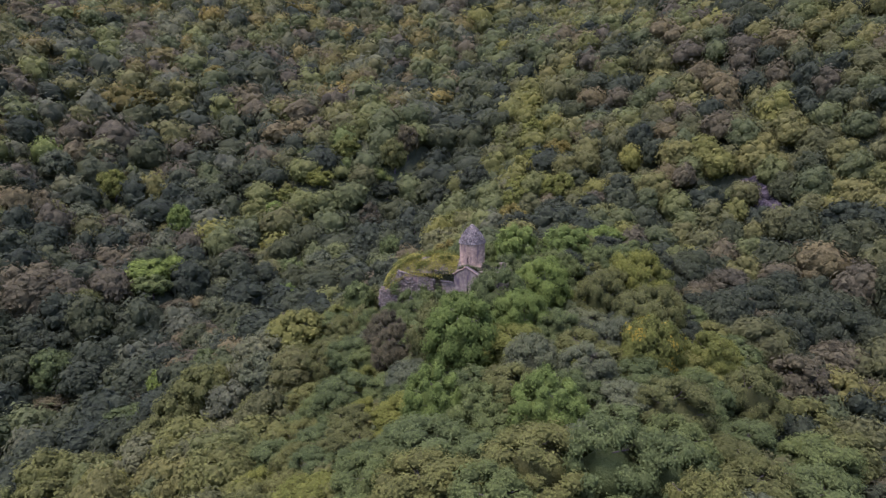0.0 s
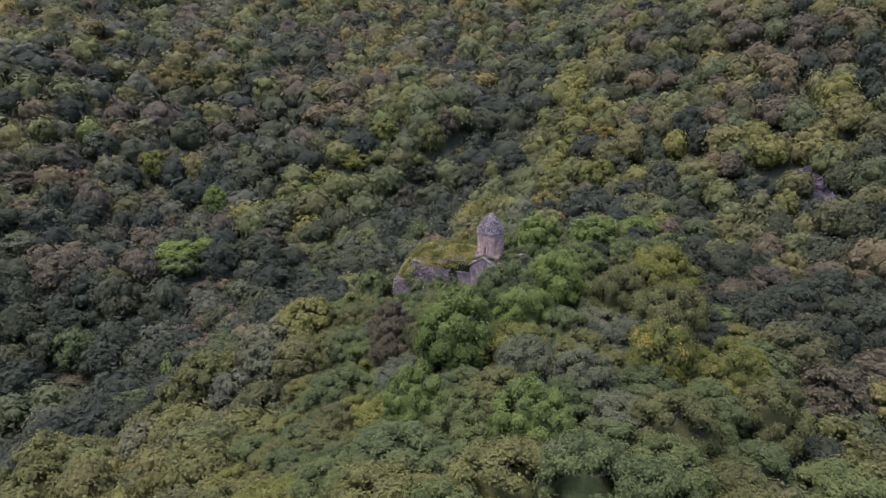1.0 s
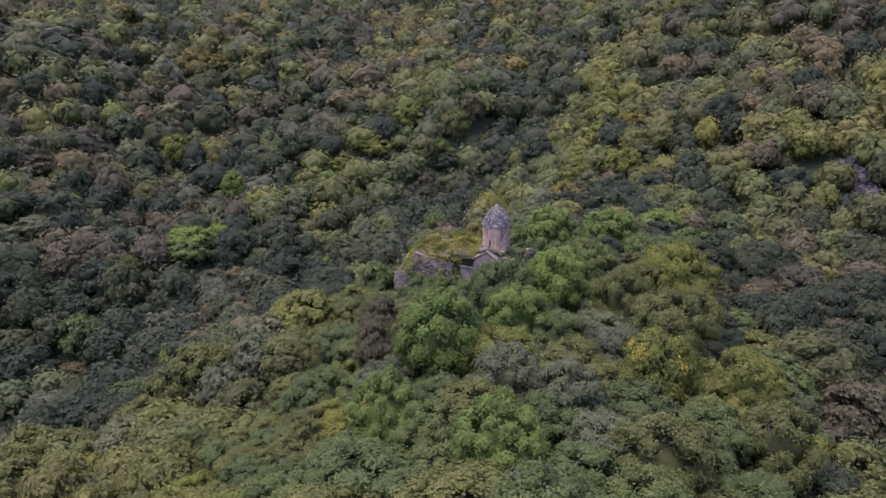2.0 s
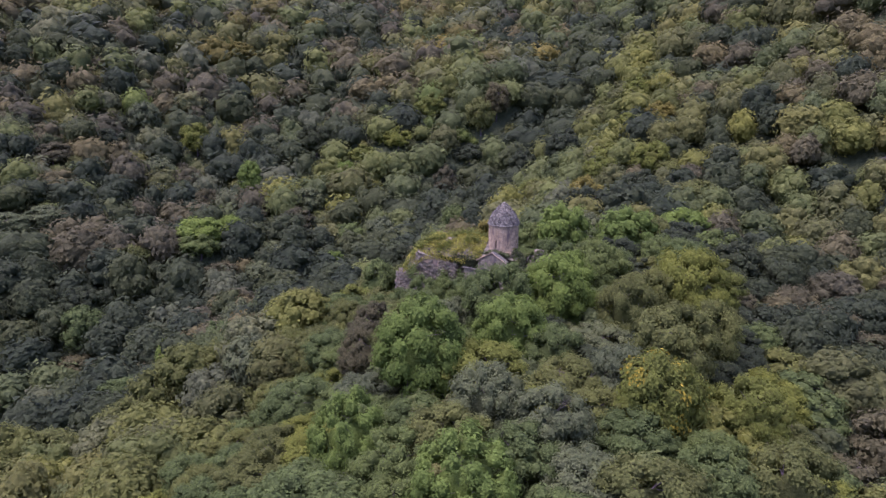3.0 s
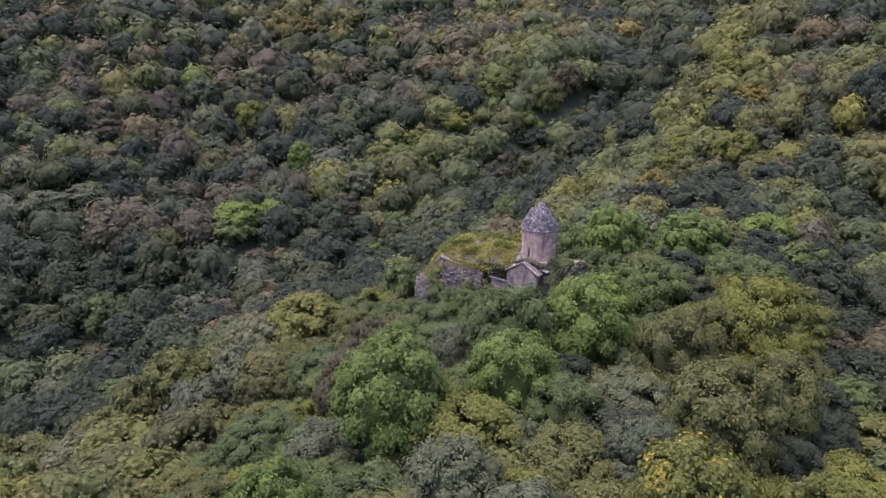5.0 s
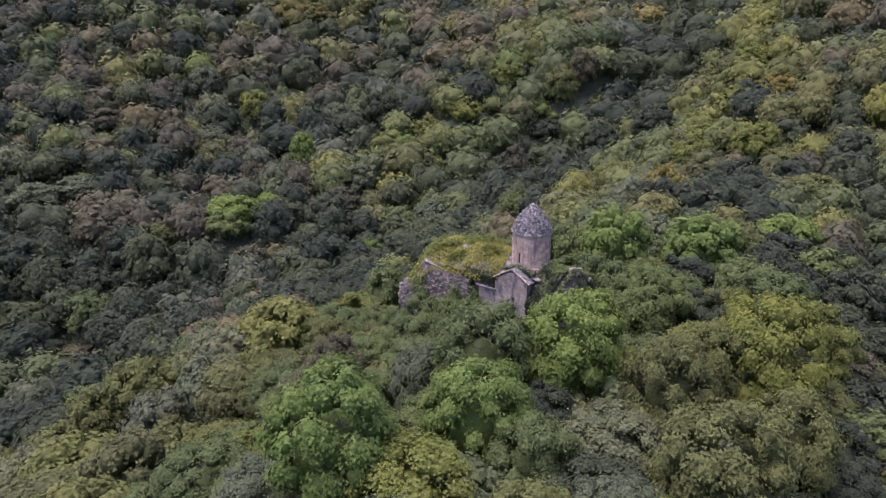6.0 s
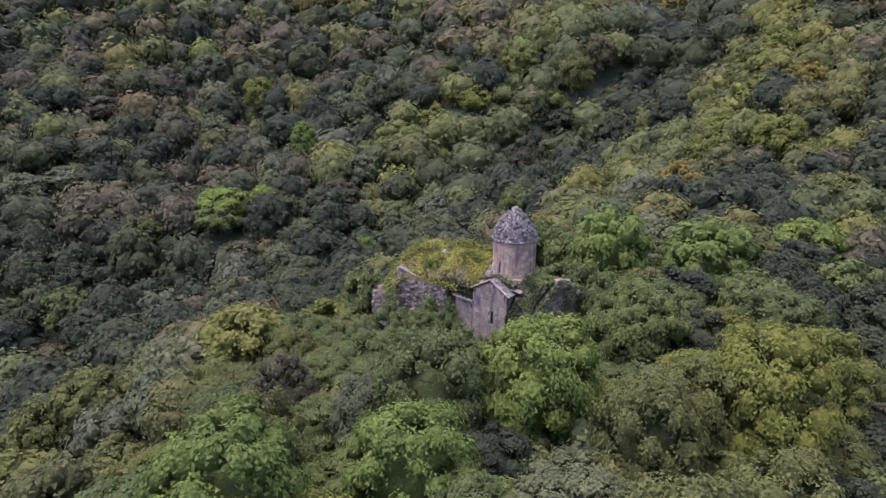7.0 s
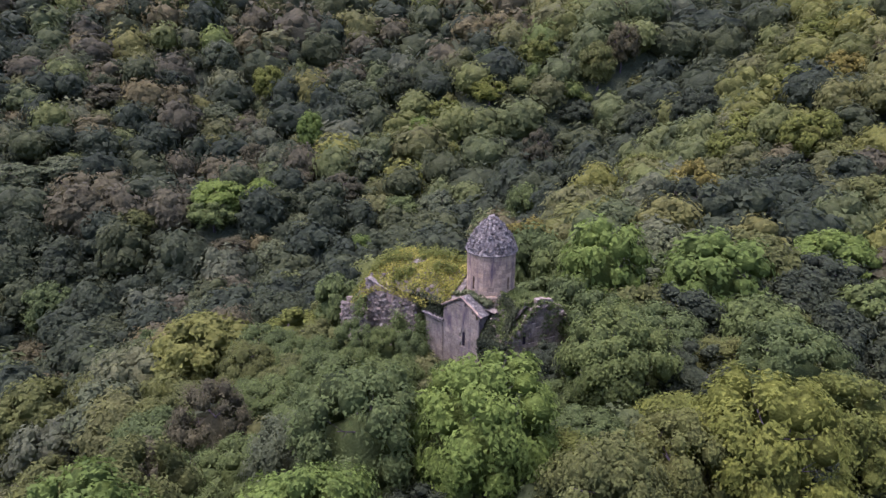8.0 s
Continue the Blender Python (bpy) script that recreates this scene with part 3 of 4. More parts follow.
woods.vertices.foreach_set("co", av.astype(np.float32).ravel())
woods.loops.add(len(al))
woods.loops.foreach_set("vertex_index", al.astype(np.int32))
woods.polygons.add(len(ami))
woods.polygons.foreach_set("loop_start", (np.arange(len(ami)) * 3).astype(np.int32))
for k in KINDS:
    woods.materials.append(far_leaf[k])
woods.polygons.foreach_set("material_index", ami.astype(np.int32))
woods.attributes.new("tint", "FLOAT", "POINT").data.foreach_set("value", att.astype(np.float32))
woods.polygons.foreach_set("use_smooth", [True] * len(ami))
woods.update(calc_edges=True)
tagged(new("woods", woods), "dense mixed broadleaf woods in green, olive and brown on the slopes", "woods", kind="stuff")

# ---- the church ----
church = new("church")
church.matrix_basis = Matrix.LocRotScale(CHURCH, Euler((0, 0, TURN)), None)
tagged(church, "ruined domed stone church with grass and ivy on its vaults", "church")
crnd = random.Random(21)


def box_mesh(name, sx, sy, sz, material, jitter=0.0, seed=0, bevel=0.0):
    """A block centred on the origin, its corners worn off true."""
    r = random.Random(seed)
    bm = bmesh.new()
    bmesh.ops.create_cube(bm, size=1, matrix=Matrix.Diagonal((sx, sy, sz, 1)))
    if bevel:
        bmesh.ops.bevel(bm, geom=bm.edges[:], offset=bevel, segments=1, affect="EDGES")
    for v in bm.verts:
        v.co += Vector((r.uniform(-1, 1) * sx, r.uniform(-1, 1) * sy, r.uniform(-1, 1) * sz)) * jitter
    return mesh_from_bm(name, bm, material)


def prism(name, outline, depth, material, m, parent, label=""):
    """A slab: an outline in the x-z plane, pushed back along y."""
    bm = bmesh.new()
    front = [bm.verts.new((x, 0, z)) for x, z in outline]
    back = [bm.verts.new((x, depth, z)) for x, z in outline]
    n = len(outline)
    bm.faces.new(front)
    bm.faces.new(back[::-1])
    for k in range(n):
        bm.faces.new((front[(k + 1) % n], front[k], back[k], back[(k + 1) % n]))
    return part(name, mesh_from_bm(name, bm, material), parent, label, m=m)


def ragged(x0, x1, z, low, step, seed, swing=0.3, rise=0.0):
    """Outline of a broken wall: flat foot, uneven top."""
    r = random.Random(seed)
    n = max(2, int((x1 - x0) / step))
    top = [(x0 + (x1 - x0) * k / n, z + rise * k / n + r.uniform(-swing, swing * 0.6)) for k in range(n + 1)]
    return [(x0, low)] + top + [(x1, low)]


# drum: curved ashlar blocks in courses round a core, four slit windows
def arc_block(name, degrees, r0, r1, z, steps=3):
    bm = bmesh.new()
    half = radians(degrees / 2 - 0.22)
    rows = []
    for k in range(steps + 1):
        a = -half + 2 * half * k / steps
        rows.append([bm.verts.new((r * math.cos(a), r * math.sin(a), h)) for r, h in ((r0, -z / 2), (r1, -z / 2), (r1, z / 2), (r0, z / 2))])
    for a, b in zip(rows, rows[1:]):
        for k in range(4):
            bm.faces.new((a[k], a[(k + 1) % 4], b[(k + 1) % 4], b[k]))
    bm.faces.new(rows[0])
    bm.faces.new(rows[-1][::-1])
    return mesh_from_bm(name, bm, ashlar)


bm = bmesh.new()
bmesh.ops.create_cone(bm, segments=40, cap_ends=True, radius1=2.04, radius2=2.04, depth=5.2, matrix=Matrix.Translation((0, 0, 10.3)))
# the core's near-black paints the shade seen through slits and joints
drum = part("drum", mesh_from_bm("drum", bm, shade_black), church, "round drum of pinkish ashlar with slit windows")
COURSE = 0.43
full_block, slit_block = arc_block("stone_block", 18, 2.0, 2.30, COURSE - 0.012), arc_block("stone_block", 16.7, 2.0, 2.30, COURSE - 0.012)
WINDOWS = -97.0
for c in range(9):
    z = 9.10 + COURSE * (c + 0.5)
    slit = 1 <= c <= 3
    for k in range(20):
        if slit:
            a = WINDOWS + 90 * (k // 5) + 3.2 + 16.76 * (k % 5 + 0.5)
        else:
            a = WINDOWS + 18 * k + (9 if c % 2 else 0)
        s = 1 + crnd.uniform(-0.006, 0.006)
        part("stone_block", slit_block if slit else full_block, drum, m=Matrix.LocRotScale((0, 0, z), Euler((0, 0, radians(a))), (s, s, 1)))


def ring(name, profile, material, label, segments=48, wobble=0.0):
    r = random.Random(4)
    bm = bmesh.new()
    rows = []
    for k in range(segments):
        a = 6.28319 * k / segments
        w = r.uniform(-wobble, wobble)
        rows.append([bm.verts.new(((q + w) * math.cos(a), (q + w) * math.sin(a), z + w * 0.5)) for q, z in profile])
    n = len(profile)
    for k in range(segments):
        for j in range(n):
            bm.faces.new((rows[k][j], rows[k][(j + 1) % n], rows[(k + 1) % segments][(j + 1) % n], rows[(k + 1) % segments][j]))
    return part(name, mesh_from_bm(name, bm, material), church, label)


ring("plinth_ring", [(1.9, 8.2), (2.46, 8.2), (2.46, 9.0), (2.38, 9.10), (1.9, 9.10)], ashlar, "projecting stone base course of the drum", wobble=0.015)
ring("cornice", [(1.9, 12.97), (2.36, 12.97), (2.50, 13.08), (2.46, 13.16), (1.9, 13.16)], slab, "weathered dark stone cornice", wobble=0.03)

# dome: rows of worn slabs over a bulging cone
DOME = [(2.36, 13.14), (2.20, 13.6), (1.94, 14.15), (1.62, 14.7), (1.24, 15.2), (0.78, 15.7), (0.38, 16.05), (0.02, 16.28)]
bm = bmesh.new()
rows = []
for k in range(32):
    a = 6.28319 * k / 32
    rows.append([bm.verts.new(((q - 0.05) * math.cos(a), (q - 0.05) * math.sin(a), z - 0.04)) for q, z in DOME])
for k in range(32):
    for j in range(len(DOME) - 1):
        bm.faces.new((rows[k][j], rows[(k + 1) % 32][j], rows[(k + 1) % 32][j + 1], rows[k][j + 1]))
dome = part("dome", mesh_from_bm("dome", bm, slab, True), church, "bulging conical dome of broken grey stone slabs")
slabs = [box_mesh("roof_slab", 0.31 * w, 0.30, 0.15, slab, 0.2, 60 + i, 0.022) for i, w in enumerate((0.8, 1.0, 1.2, 1.35, 0.65))]
back_v, back_f = [], []
for j in range(18):
    f = (j + 0.35) / 18 * (len(DOME) - 1)
    i = min(int(f), len(DOME) - 2)
    g = f - i
    q, z = DOME[i][0] * (1 - g) + DOME[i + 1][0] * g, DOME[i][1] * (1 - g) + DOME[i + 1][1] * g
    slope = math.atan2(DOME[i + 1][1] - DOME[i][1], DOME[i][0] - DOME[i + 1][0])
    n = max(4, round(6.283 * q / 0.35))
    for k in range(n):
        a = 6.28319 * (k + 0.5 * (j % 2) + crnd.uniform(-0.2, 0.2)) / n
        if -1.35 < a - 6.28319 * (a > 3.1416) < -0.75 and 3 <= j <= 6 and crnd.random() < 0.7:
            continue
        e = Euler((slope + crnd.uniform(-0.42, 0.42), crnd.uniform(-0.35, 0.35), crnd.uniform(-0.4, 0.4))).to_matrix().to_4x4()
        sc = crnd.uniform(0.75, 1.2)
        m = Matrix.Translation((q * math.cos(a), q * math.sin(a), z + crnd.uniform(-0.06, 0.10))) @ Matrix.Rotation(a + math.pi / 2, 4, "Z") @ e @ Matrix.Diagonal((sc, sc, sc, 1))
        data = slabs[crnd.randrange(5)]
        if math.sin(a) < 0.12:
            part("roof_slab", data, dome, m=m)
        else:
            back_f += [[v + len(back_v) for v in p.vertices] for p in data.polygons]
            back_v += [m @ v.co for v in data.vertices]
part("slab_cover", mesh_of("slab_cover", back_v, back_f, [slab]), dome, kind="stuff")


def coursed(parent, x0, x1, y, z0, tops, material_mesh, size, holes=(), keep=1.0, axis=None):
    """Lays a facing of single blocks on a wall. tops(x): the wall's upper edge."""
    w, h = size
    row = 0
    z = z0
    while z < 13:
        x = x0 - (w * 0.5 if row % 2 else 0)
        any_row = False
        while x < x1:
            bw = w * crnd.uniform(0.75, 1.3)
            a, b = max(x, x0), min(x + bw, x1)
            mid = (a + b) / 2
            if b - a > 0.14 and z + h * 0.9 <= tops(mid):
                any_row = True
                if crnd.random() < keep and not any(p < b - 0.04 and a + 0.04 < q and r < z + h and z < s for p, q, r, s in holes):
                    place = Matrix.LocRotScale((mid, y + crnd.uniform(-0.008, 0.008), z + h / 2), Euler((crnd.uniform(-0.015, 0.015), 0, crnd.uniform(-0.015, 0.015))), ((b - a - 0.010), 1, h - 0.010))
                    part("stone_block", material_mesh[crnd.randrange(len(material_mesh))], parent, m=place if axis is None else axis @ place)
            x += bw
        if not any_row and row > 4:
            break
        z += h
        row += 1


face_blocks = [box_mesh("stone_block", 1, 0.14, 1, facing, 0.012, 80 + i, 0.022) for i in range(3)]

# south arm: gabled front with a slit window, coping and stone roof
front = prism("gable_wall", [(-2.4, 0), (-2.4, 7.75), (-0.2, 9.05), (1.95, 7.75), (1.95, 0)], 0.55, facing, Matrix.Translation((0, -4.0, 0)), church, "grey-pink stone gable front with one slit window")
# solid near-black block: the opening's shade as colour
part("window_slit", box_mesh("window_slit", 0.24, 0.12, 1.35, shade_black), front, "narrow window slit, its inner shade painted near black", m=Matrix.Translation((0.1, -0.02, 5.1)))
gable_top = lambda x: 7.72 + 1.30 * (1 - abs(x + 0.22) / 2.18)
coursed(front, -2.4, 1.95, -0.05, 1.5, gable_top, face_blocks, (0.62, 0.46), holes=[(-0.03, 0.23, 4.45, 5.75)])
for side, x1 in ((-1, -2.62), (1, 2.17)):
    run = abs(x1 + 0.22)
    tilt = math.atan2(1.42, run)
    long = math.hypot(run, 1.42)
    m = Matrix.Translation(((x1 - 0.22) / 2, -3.4, 8.50)) @ Matrix.Rotation(side * tilt, 4, "Y")
    part("roof", box_mesh("roof", long, 1.5, 0.16, slab, 0.01, 5, 0.03), church, "stone slab roof of the south arm", m=m)
    cope = box_mesh("coping", long / 5 - 0.02, 0.26, 0.13, ashlar, 0.04, 6, 0.03)
    for k in range(5):
        part("coping", cope, front, m=Matrix.Translation((0, 4.0, 0)) @ m @ Matrix.Translation(((k - 2) * long / 5, -0.70, 0.10 + crnd.uniform(-0.02, 0.02))))
for x0, x1, y0, y1 in ((-2.4, -1.9, -3.45, 3.6), (1.45, 1.95, -3.45, 3.6)):
    part("side_wall", box_mesh("side_wall", x1 - x0, y1 - y0, 7.7, facing), church, m=Matrix.Translation(((x0 + x1) / 2, (y0 + y1) / 2, 3.85)))

# low wall west of the gable, with a thin stone eave
low = prism("low_wall", [(-4.75, 0), (-4.75, 6.45), (-2.42, 6.25), (-2.42, 0)], 0.5, facing, Matrix.Translation((0, -4.05, 0)), church, "low stone wall with streaks under a slab eave")
coursed(low, -4.75, -2.42, -0.05, 1.5, lambda x: 6.4, face_blocks, (0.42, 0.5), holes=[(-4.45, -4.2, 5.2, 6.0)])
part("eave", box_mesh("eave", 2.6, 1.0, 0.13, slab, 0.02, 8, 0.02), low, m=Matrix.Translation((-3.6, 0.1, 6.46)) @ Matrix.Rotation(radians(4), 4, "Y"))

# west nave: broken rubble wall with a smooth panel, and the lower west end
west = prism("rubble_wall", ragged(-13.2, -6.2, 7.75, 0, 0.5, 31, 0.22, -1.1), 0.8, rubble, Matrix.Translation((0, -3.95, 0)), church, "collapsed reddish rubble wall")
end = prism("west_end_wall", ragged(-16.6, -12.6, 4.3, 0, 0.5, 32, 0.25), 0.8, rubble, Matrix.Translation((0, -4.7, 0)), church, "broken west end wall of pale rubble")
west_side = prism("west_wall", ragged(-4.6, 4.2, 4.6, 0, 0.6, 33, 0.3), 0.8, rubble, Matrix.Translation((-16.5, 0, 0)) @ Matrix.Rotation(radians(-90), 4, "Z"), church, "broken stone wall at the west end")
stones = [box_mesh("rubble_stone", 0.36, 0.30, 0.27, rubble, 0.24, 40 + i, 0.05) for i in range(6)]


def rubble_on(parent, x0, x1, y, z0, tops, count, seed, axis=None):
    r = random.Random(seed)
    for _ in range(count):
        x = r.uniform(x0, x1)
        z = z0 + (tops(x) - z0) * r.random() ** 0.8
        sc = r.uniform(0.7, 1.5)
        m = Matrix.LocRotScale((x, y + r.uniform(-0.06, 0.03), z), Euler((r.uniform(-0.5, 0.5), r.uniform(-0.5, 0.5), r.uniform(-0.5, 0.5))), (sc * r.uniform(0.8, 1.4), sc, sc))
        part("rubble_stone", stones[r.randrange(6)], parent, m=m if axis is None else axis @ m)


rubble_on(west, -13.2, -6.2, -0.04, 2.6, lambda x: 7.6 - 0.15 * (x + 13.2), 290, 51)
rubble_on(end, -16.6, -12.6, -0.04, 1.2, lambda x: 4.3, 200, 52)
rubble_on(west_side, -4.4, 2, -0.04, 1.2, lambda x: 4.4, 120, 53)
part("plaster_panel", box_mesh("plaster_panel", 3.0, 0.16, 1.1, ashlar, 0.03, 9, 0.03), west, "remnant of smooth pale facing", m=Matrix.Translation((-10.7, -0.18, 6.72)) @ Matrix.Rotation(radians(10), 4, "Y"))
part("wall_coping", box_mesh("wall_coping", 3.8, 0.7, 0.14, slab, 0.03, 10, 0.03), west, "dark slab along the wall top", m=Matrix.Translation((-11.2, 0.02, 7.48)) @ Matrix.Rotation(radians(10), 4, "Y"))
prism("recess_wall", ragged(-6.3, -4.6, 6.6, 0, 0.5, 34, 0.3), 0.5, rubble, Matrix.Translation((0, -2.6, 0)), church, "recessed broken wall in shade")
part("north_wall", box_mesh("north_wall", 22.4, 0.8, 7.2, facing), church, m=Matrix.Translation((-5.2, 3.9, 3.6)))

# east arm: south wall, and the gabled east front
prism("south_east_wall", ragged(1.95, 4.5, 5.3, 0, 0.5, 35, 0.2), 0.6, facing, Matrix.Translation((0, -3.7, 0)), church, "stone wall hung with ivy")
east_axis = Matrix.Translation((5.7, 0, 0)) @ Matrix.Rotation(radians(72), 4, "Z")
east = prism("east_wall", [(-3.75, 0), (-3.75, 5.4), (-3.4, 5.5), (-3.35, 6.1), (-2.9, 6.05), (-2.85, 6.9), (-2.35, 6.8), (-2.25, 7.5), (-1.7, 7.45), (-1.55, 8.2), (-1.0, 8.1), (-0.9, 8.8), (-0.5, 8.75), (-0.3, 9.5), (0.5, 9.5), (0.9, 9.3), (1.5, 9.2), (1.9, 8.6), (2.6, 8.4), (3.75, 7.5), (3.75, 0)], 0.5, rubble, east_axis, church, "ruined grey-pink east front with a slit window")
coursed(east, -3.75, 3.75, -0.05, 1.5, lambda x: 8.9 + min(x, 0) * 0.85 - max(x, 0) * 0.4, face_blocks, (0.66, 0.48), holes=[(-1.75, -1.45, 5.4, 6.5)], keep=0.62)
# again a block painted with the opening's shade
part("window_slit", box_mesh("window_slit", 0.26, 0.12, 1.1, shade_black), east, "narrow window slit, its inner shade painted near black", m=Matrix.Translation((-1.6, -0.02, 5.95)))
for k, (x, y, z, t) in enumerate(((4.3, -3.0, 6.4, 28), (3.9, -2.4, 7.1, 35))):
    part("fallen_slab", box_mesh("fallen_slab", 0.7, 0.3, 0.12, facing, 0.06, 90 + k, 0.03), church, "tilted broken slab", m=Matrix.LocRotScale((x, y, z), Euler((0.2, radians(-t), 0.8)), None))


# vaults: humped earth and rubble over the arms
def hump(name, x0, x1, y0, y1, f, label, step=0.45, brim=lambda x, y: x):
    xs, ys = np.arange(x0, x1 + step, step), np.arange(y0, y1 + step, step)
    vs = [(brim(x, y), y, f(x, y) + 0.18 * noise.noise((x * 0.9, y * 0.9, 3)) + 0.08 * noise.noise((x * 2.7, y * 2.7, 5))) for y in ys for x in xs]
    nx = len(xs)
    fs = [(j * nx + i, j * nx + i + 1, (j + 1) * nx + i + 1, (j + 1) * nx + i) for j in range(len(ys) - 1) for i in range(nx - 1)]
    return part(name, mesh_of(name, vs, fs, [rubble], smooth=True), church, label)


def west_vault(x, y):
    end_fall = max(0.0, (-10.5 - x) / 6.0) ** 1.5 * 4.2
    return 6.95 + 3.2 * max(0.0, 1 - (abs(y) / 4.6) ** 2.0) - end_fall + 0.3 * math.sin(x * 0.8) * (abs(y) < 4)


def east_vault(x, y):
    fall = max(0.0, -1.3 - y) * 1.15 + 0.25 * math.sin(x * 2.1) * (y < -1)
    return 7.2 + 1.7 * max(0.0, 1 - (abs(min(y, 0) * 0.55 + max(y, 0)) / 4.3) ** 1.6) - fall


hump("west_vault", -16.4, -1.6, -4.0, 4.2, west_vault, "earth-covered nave vault")
hump("east_vault", 1.4, 5.6, -3.9, 3.9, east_vault, "rubble-covered east vault", brim=lambda x, y: min(x, 5.35 + 0.325 * y))
hump("crossing", -2.6, 2.6, -3.0, 3.6, lambda x, y: 8.45 - 0.02 * (x * x + y * y), "rubble round the foot of the drum")


def growth(name, count, size, place, mats, label, seed, up=0.8, loose=0.7):
    """A mass of small leaves and blades on the ruin; place(rng) gives a point and the way it faces."""
    r = np.random.default_rng(seed)
    pts = [place(r) for _ in range(count)]
    c = np.array([p[0] for p in pts])
    o = np.array([p[1] for p in pts])
    v = leaves_at(r, c, o, size, up, loose)
    me = crown_mesh(name, (v, np.arange(len(v)).reshape(-1, 3), len(v) // 3), 1.0, 0.0, mats)
    return part(name, me, church, label, "stuff")


def on_west(r):
    while True:
        x, y = r.uniform(-16.6, -2.2), -4.15 + 8.4 * r.random() ** 0.9
        thick = 0.5 + 0.5 * noise.noise((x * 0.55, y * 0.55, 9))
        if r.random() < 0.25 + 1.1 * thick and math.hypot(x, y) > 2.6 and not (abs(x + 8.5) < 0.9 and abs(y + 0.9) < 0.55):
            break
    return (x, y, west_vault(x, y) + r.uniform(0, 0.62) * thick + 0.05), (0, -0.25, 1)


def on_east(r):
    while True:
        x, y = r.uniform(1.6, 5.4), r.uniform(-4.0, 3.8)
        if x < 5.4 + 0.325 * y and r.random() < 0.62 + 1.6 * noise.noise((x * 0.8, y * 0.8, 6)) + (0.4 if y > -1 else 0):
            break
    return (x, y, east_vault(x, y) + r.uniform(0, 0.55)), (0.1, -0.4, 0.8)


def ivy_south(r):
    x = r.uniform(1.9, 5.0)
    hang = 3.4 + 1.5 * abs(x - 2.6) + r.uniform(-0.5, 0.3)
    z = r.uniform(min(hang, 5.6), 6.0)
    return (x, -3.85 - r.uniform(0, 0.5), z), (0, -1, 0.3)


def on_east_top(r):
    s = r.uniform(-3.6, 3.6)
    p = east_axis @ Vector((s, r.uniform(-0.25, 0.75), 9.1 + min(s, 0) * 0.85 - max(s, 0) * 0.4 + r.uniform(-0.45, 0.45)))
    return tuple(p), (0.3, -0.5, 0.6)


def ivy_east(r):
    while True:
        s, z = r.uniform(-3.6, 3.6), r.uniform(3.2, 8.4)
        if z < 8.6 + min(s, 0) * 0.85 - max(s, 0) * 0.4 and r.random() < 1.9 * noise.noise((s * 0.7, z * 0.45, 12)) + 0.25:
            break
    p = east_axis @ Vector((s, -0.12 - r.uniform(0, 0.3), z))
    return tuple(p), (0.9, -0.35, 0.3)


def ivy_recess(r):
    return (r.uniform(-6.6, -2.6), -3.9 + r.uniform(-0.3, 2.2), r.uniform(6.5, 8.3)), (0, -0.7, 0.6)


growth("vault_grass", 22000, 0.17, on_west, [moss_leaf], "yellow-green grass and low shrubs on the vault", 61)
growth("weed_cover", 9000, 0.17, on_west, [near_leaf["lime"]], "green weeds among the grass on the vault", 68)
growth("shrub_cover", 10000, 0.17, on_east, [near_leaf["green"]], "green shrubs on the east vault", 62)
growth("shrub_cover", 2400, 0.17, on_east_top, [near_leaf["green"]], "green shrubs along the broken wall top", 71)
growth("ivy", 500, 0.22, ivy_east, [near_leaf["green"]], "ivy patches on the east front", 72, 0.2)


def ivy_mass(r):
    while True:
        x, y = r.uniform(1.9, 4.6), r.uniform(-4.0, -1.0)
        thick = 0.5 + 0.9 * noise.noise((x * 0.7, y * 0.7, 15))
        if r.random() < thick and math.hypot(x, y) > 2.6:
            break
    return (x, y - r.uniform(0, 0.25), east_vault(x, y) + r.uniform(0, 0.75) * thick), (0.1, -0.6, 0.7)


growth("ivy", 3600, 0.17, ivy_mass, [near_leaf["dark"]], "dark ivy and shrubs over the south-east slope of the ruin", 73, 0.4)
growth("ivy", 2600, 0.18, ivy_south, [near_leaf["dark"]], "dark ivy hanging down the south wall", 63, 0.2)
growth("ivy", 2600, 0.24, ivy_recess, [near_leaf["dark"]], "dark growth over the recess", 64, 0.4)


def shaggy_edge(r):
    x = r.uniform(-16.4, -4.5)
    fall = 0.35 + 0.6 * (0.5 + 0.5 * noise.noise((x * 0.9, 0, 2)))
    z = west_vault(x, -4.2) + 0.25 - r.uniform(0, 1) * fall
    return (x, -4.1 - r.uniform(0, 0.3), z), (0, -0.8, 0.5)


def tall_tufts(r):
    k = r.integers(0, 26)
    x, y = -15.5 + 12 * ((k * 0.618) % 1), -3.6 + 7.2 * ((k * 0.414) % 1)
    x, y = x + r.normal(0, 0.4), y + r.normal(0, 0.35)
    return (x, y, west_vault(max(x, -16.4), max(-4.4, min(4.2, y))) + abs(r.normal(0, 0.45)) + 0.2), (0, -0.3, 1)


growth("vault_grass", 700, 0.16, shaggy_edge, [moss_leaf], "dry grass hanging over the wall top", 65, 0.3)
growth("shrub_cover", 5200, 0.22, tall_tufts, [near_leaf["lime"]], "yellow-green bushes on the vault", 66)


def saplings(r):
    x, y = r.choice([(-13.5, -4.9), (-8.0, -4.6), (-5.2, -4.2)])
    return (x + r.normal(0, 0.5), y + r.normal(0, 0.3), 3.6 + abs(r.normal(0, 1.0))), (0, -0.8, 0.5)


growth("sapling_cover", 2500, 0.2, saplings, [near_leaf["green"]], "green saplings growing against the walls", 67)


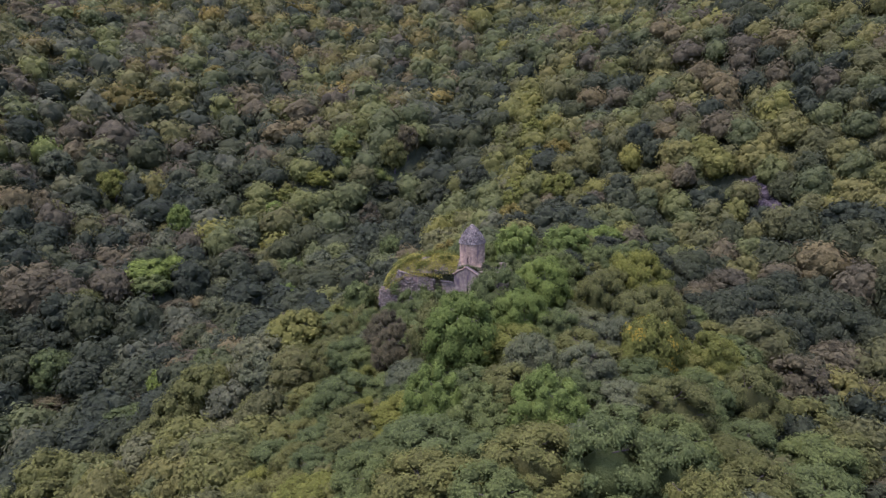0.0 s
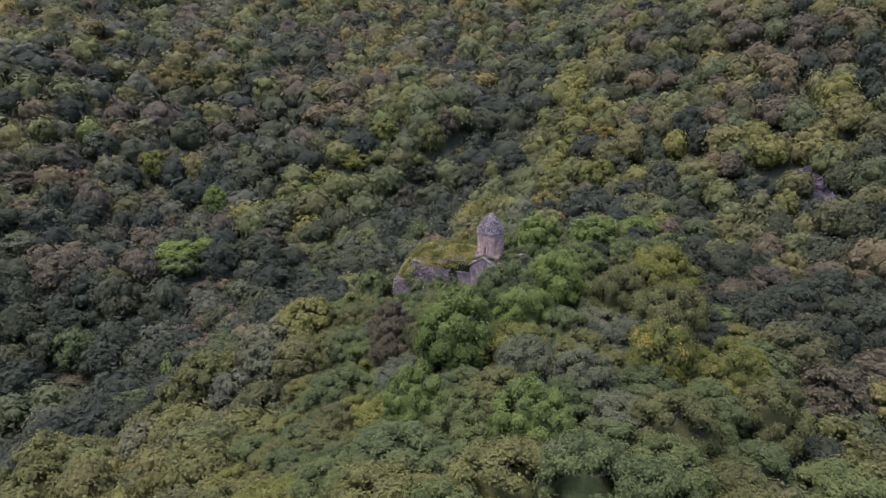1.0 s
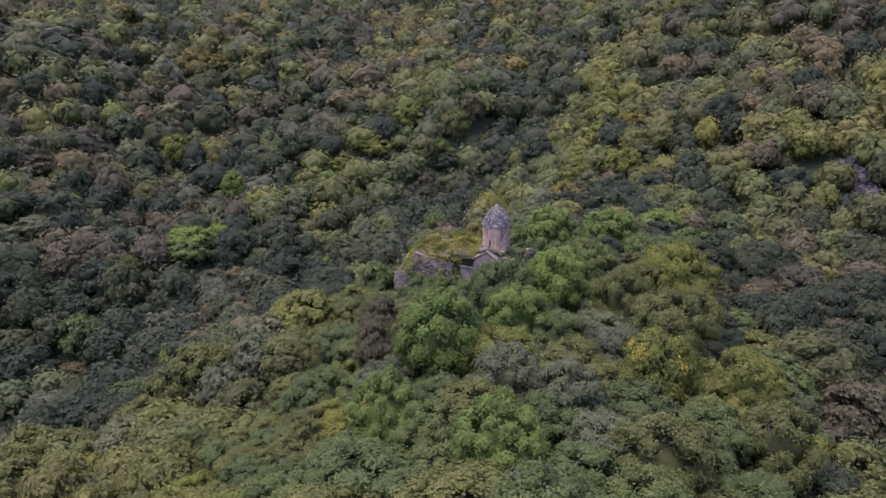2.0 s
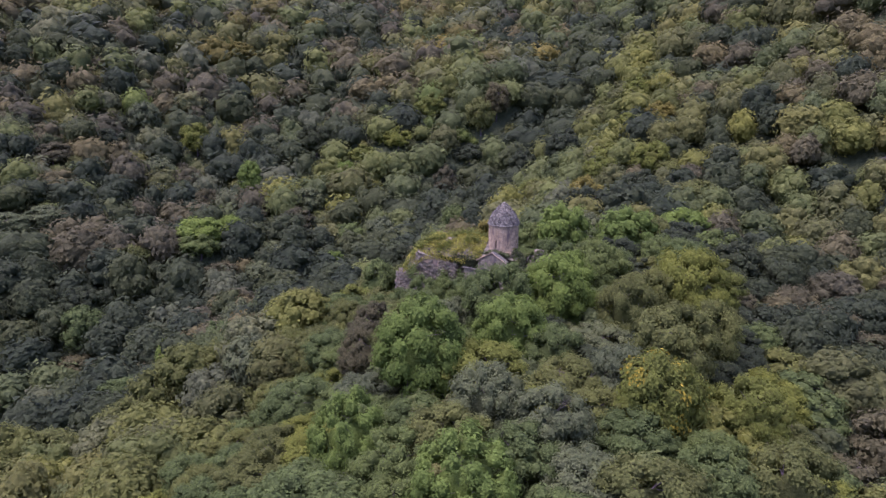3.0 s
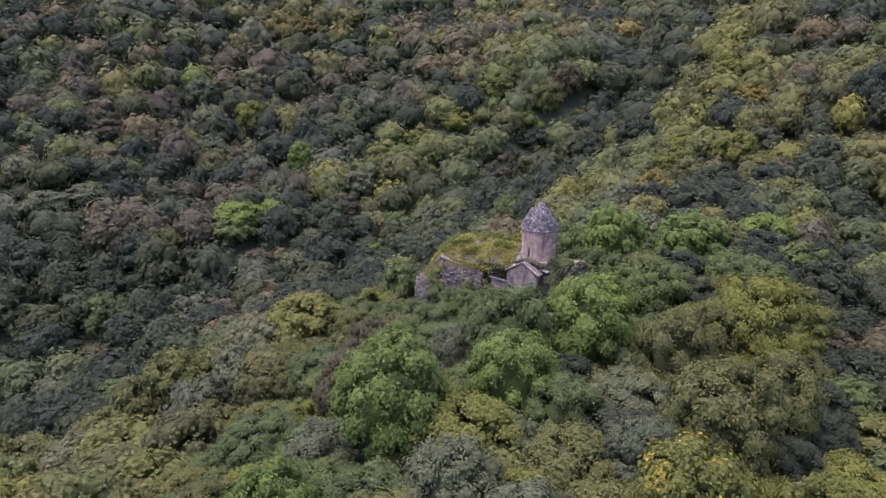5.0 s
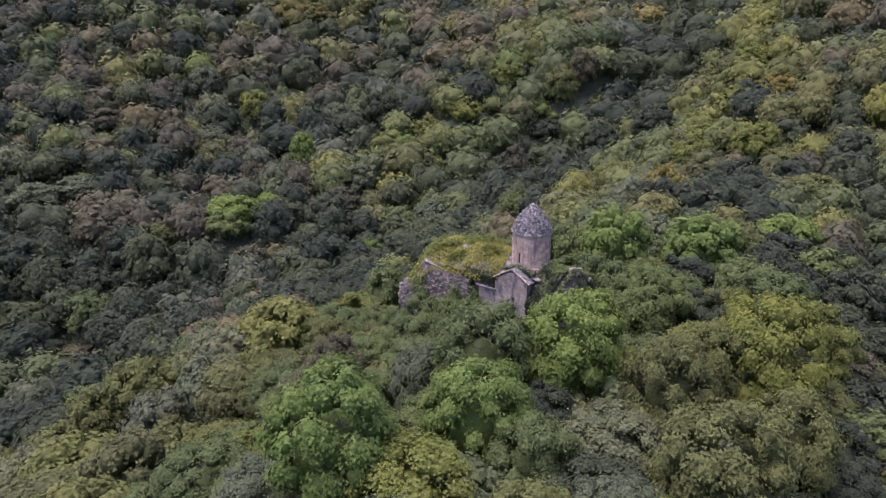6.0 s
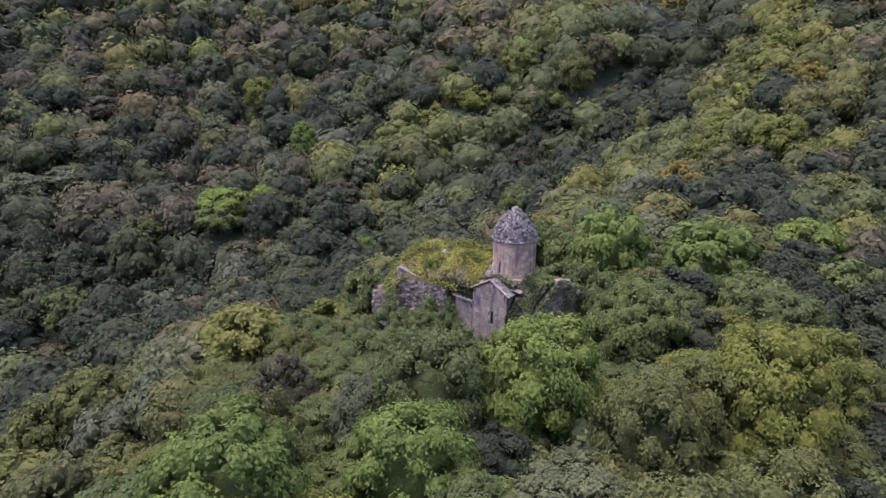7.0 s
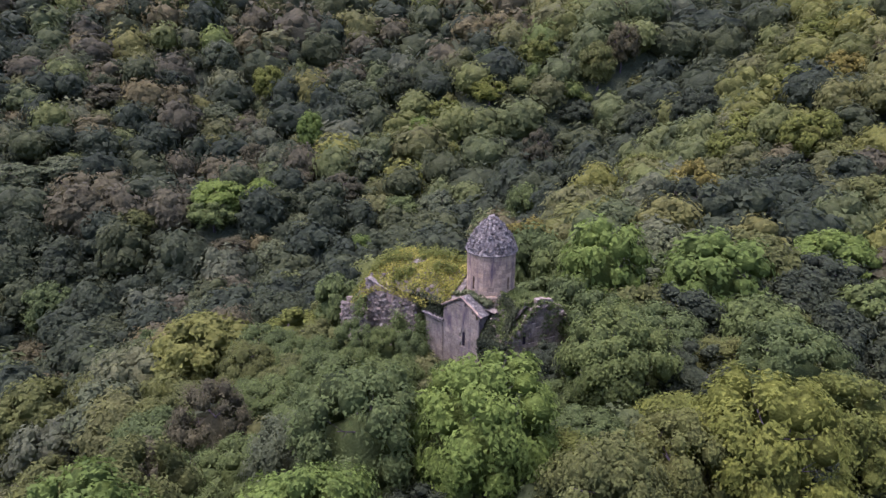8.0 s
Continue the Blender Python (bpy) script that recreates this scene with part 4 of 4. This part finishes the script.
# the stony slide on the east slope
slide = new("rock_slide")
slide.matrix_basis = Matrix.Translation((85, 173, height(85, 173)))
tagged(slide, "bare grey-mauve stony slide between the trees", "rocks")
rr = random.Random(8)
rocks = []
for i in range(4):
    bm = bmesh.new()
    bmesh.ops.create_icosphere(bm, subdivisions=2, radius=1)
    for v in bm.verts:
        v.co *= 1 + 0.35 * noise.noise(v.co * 1.7 + Vector((i * 7, 0, 0)))
    rocks.append(mesh_from_bm("rock", bm, scree))
for _ in range(190):
    a, b = rr.gauss(0, 1.7), rr.uniform(-17, 17)
    x, y = 85 + a - b * 0.1, 173 + b
    sc = rr.uniform(0.5, 1.4) * (1.4 if abs(a) < 2 else 1)
    part("rock", rocks[rr.randrange(4)], slide, m=Matrix.LocRotScale((x - 85, y - 173, height(x, y) - height(85, 173) + 0.1), Euler((rr.uniform(0, 3), rr.uniform(0, 3), rr.uniform(0, 3))), (sc * 1.3, sc, sc * 0.6)))


def over_roof(r):
    x = r.uniform(-2.3, 2.0)
    y = r.uniform(-3.0, -2.0)
    return (x, y, 8.6 + 0.55 * (1 - abs(x + 0.2) / 2.2) + r.uniform(-0.2, 0.3)), (0, -0.4, 0.8)


growth("shrub_cover", 1500, 0.2, over_roof, [near_leaf["silver"]], "grey-green shrubs at the foot of the drum", 69)
loose = random.Random(14)
for _ in range(28):
    x, y = loose.uniform(-16, -3), loose.uniform(-3.9, -3.0)
    part("rubble_stone", stones[loose.randrange(6)], west, m=Matrix.LocRotScale((x, y + 3.95, west_vault(x, y) + 0.05), Euler((loose.uniform(0, 3), loose.uniform(0, 3), 0)), (loose.uniform(0.6, 1.4),) * 3))
for _ in range(90):
    x, y = loose.uniform(1.9, 4.1), loose.uniform(-4.0, -0.8)
    part("rubble_stone", stones[loose.randrange(6)], east, m=east_axis.inverted() @ Matrix.LocRotScale((x, y, east_vault(x, y) + 0.06), Euler((loose.uniform(0, 3), loose.uniform(0, 3), 0)), (loose.uniform(0.6, 1.3),) * 3))
for _ in range(80):
    s = loose.uniform(-3.7, 3.5)
    part("rubble_stone", stones[loose.randrange(6)], east, m=Matrix.LocRotScale((s, loose.uniform(-0.15, 0.6), 9.0 + min(s, 0) * 0.95 - max(s, 0) * 0.42 + loose.uniform(-0.4, 0.1)), Euler((loose.uniform(0, 3), loose.uniform(0, 3), 0)), (loose.uniform(0.8, 1.5),) * 3))
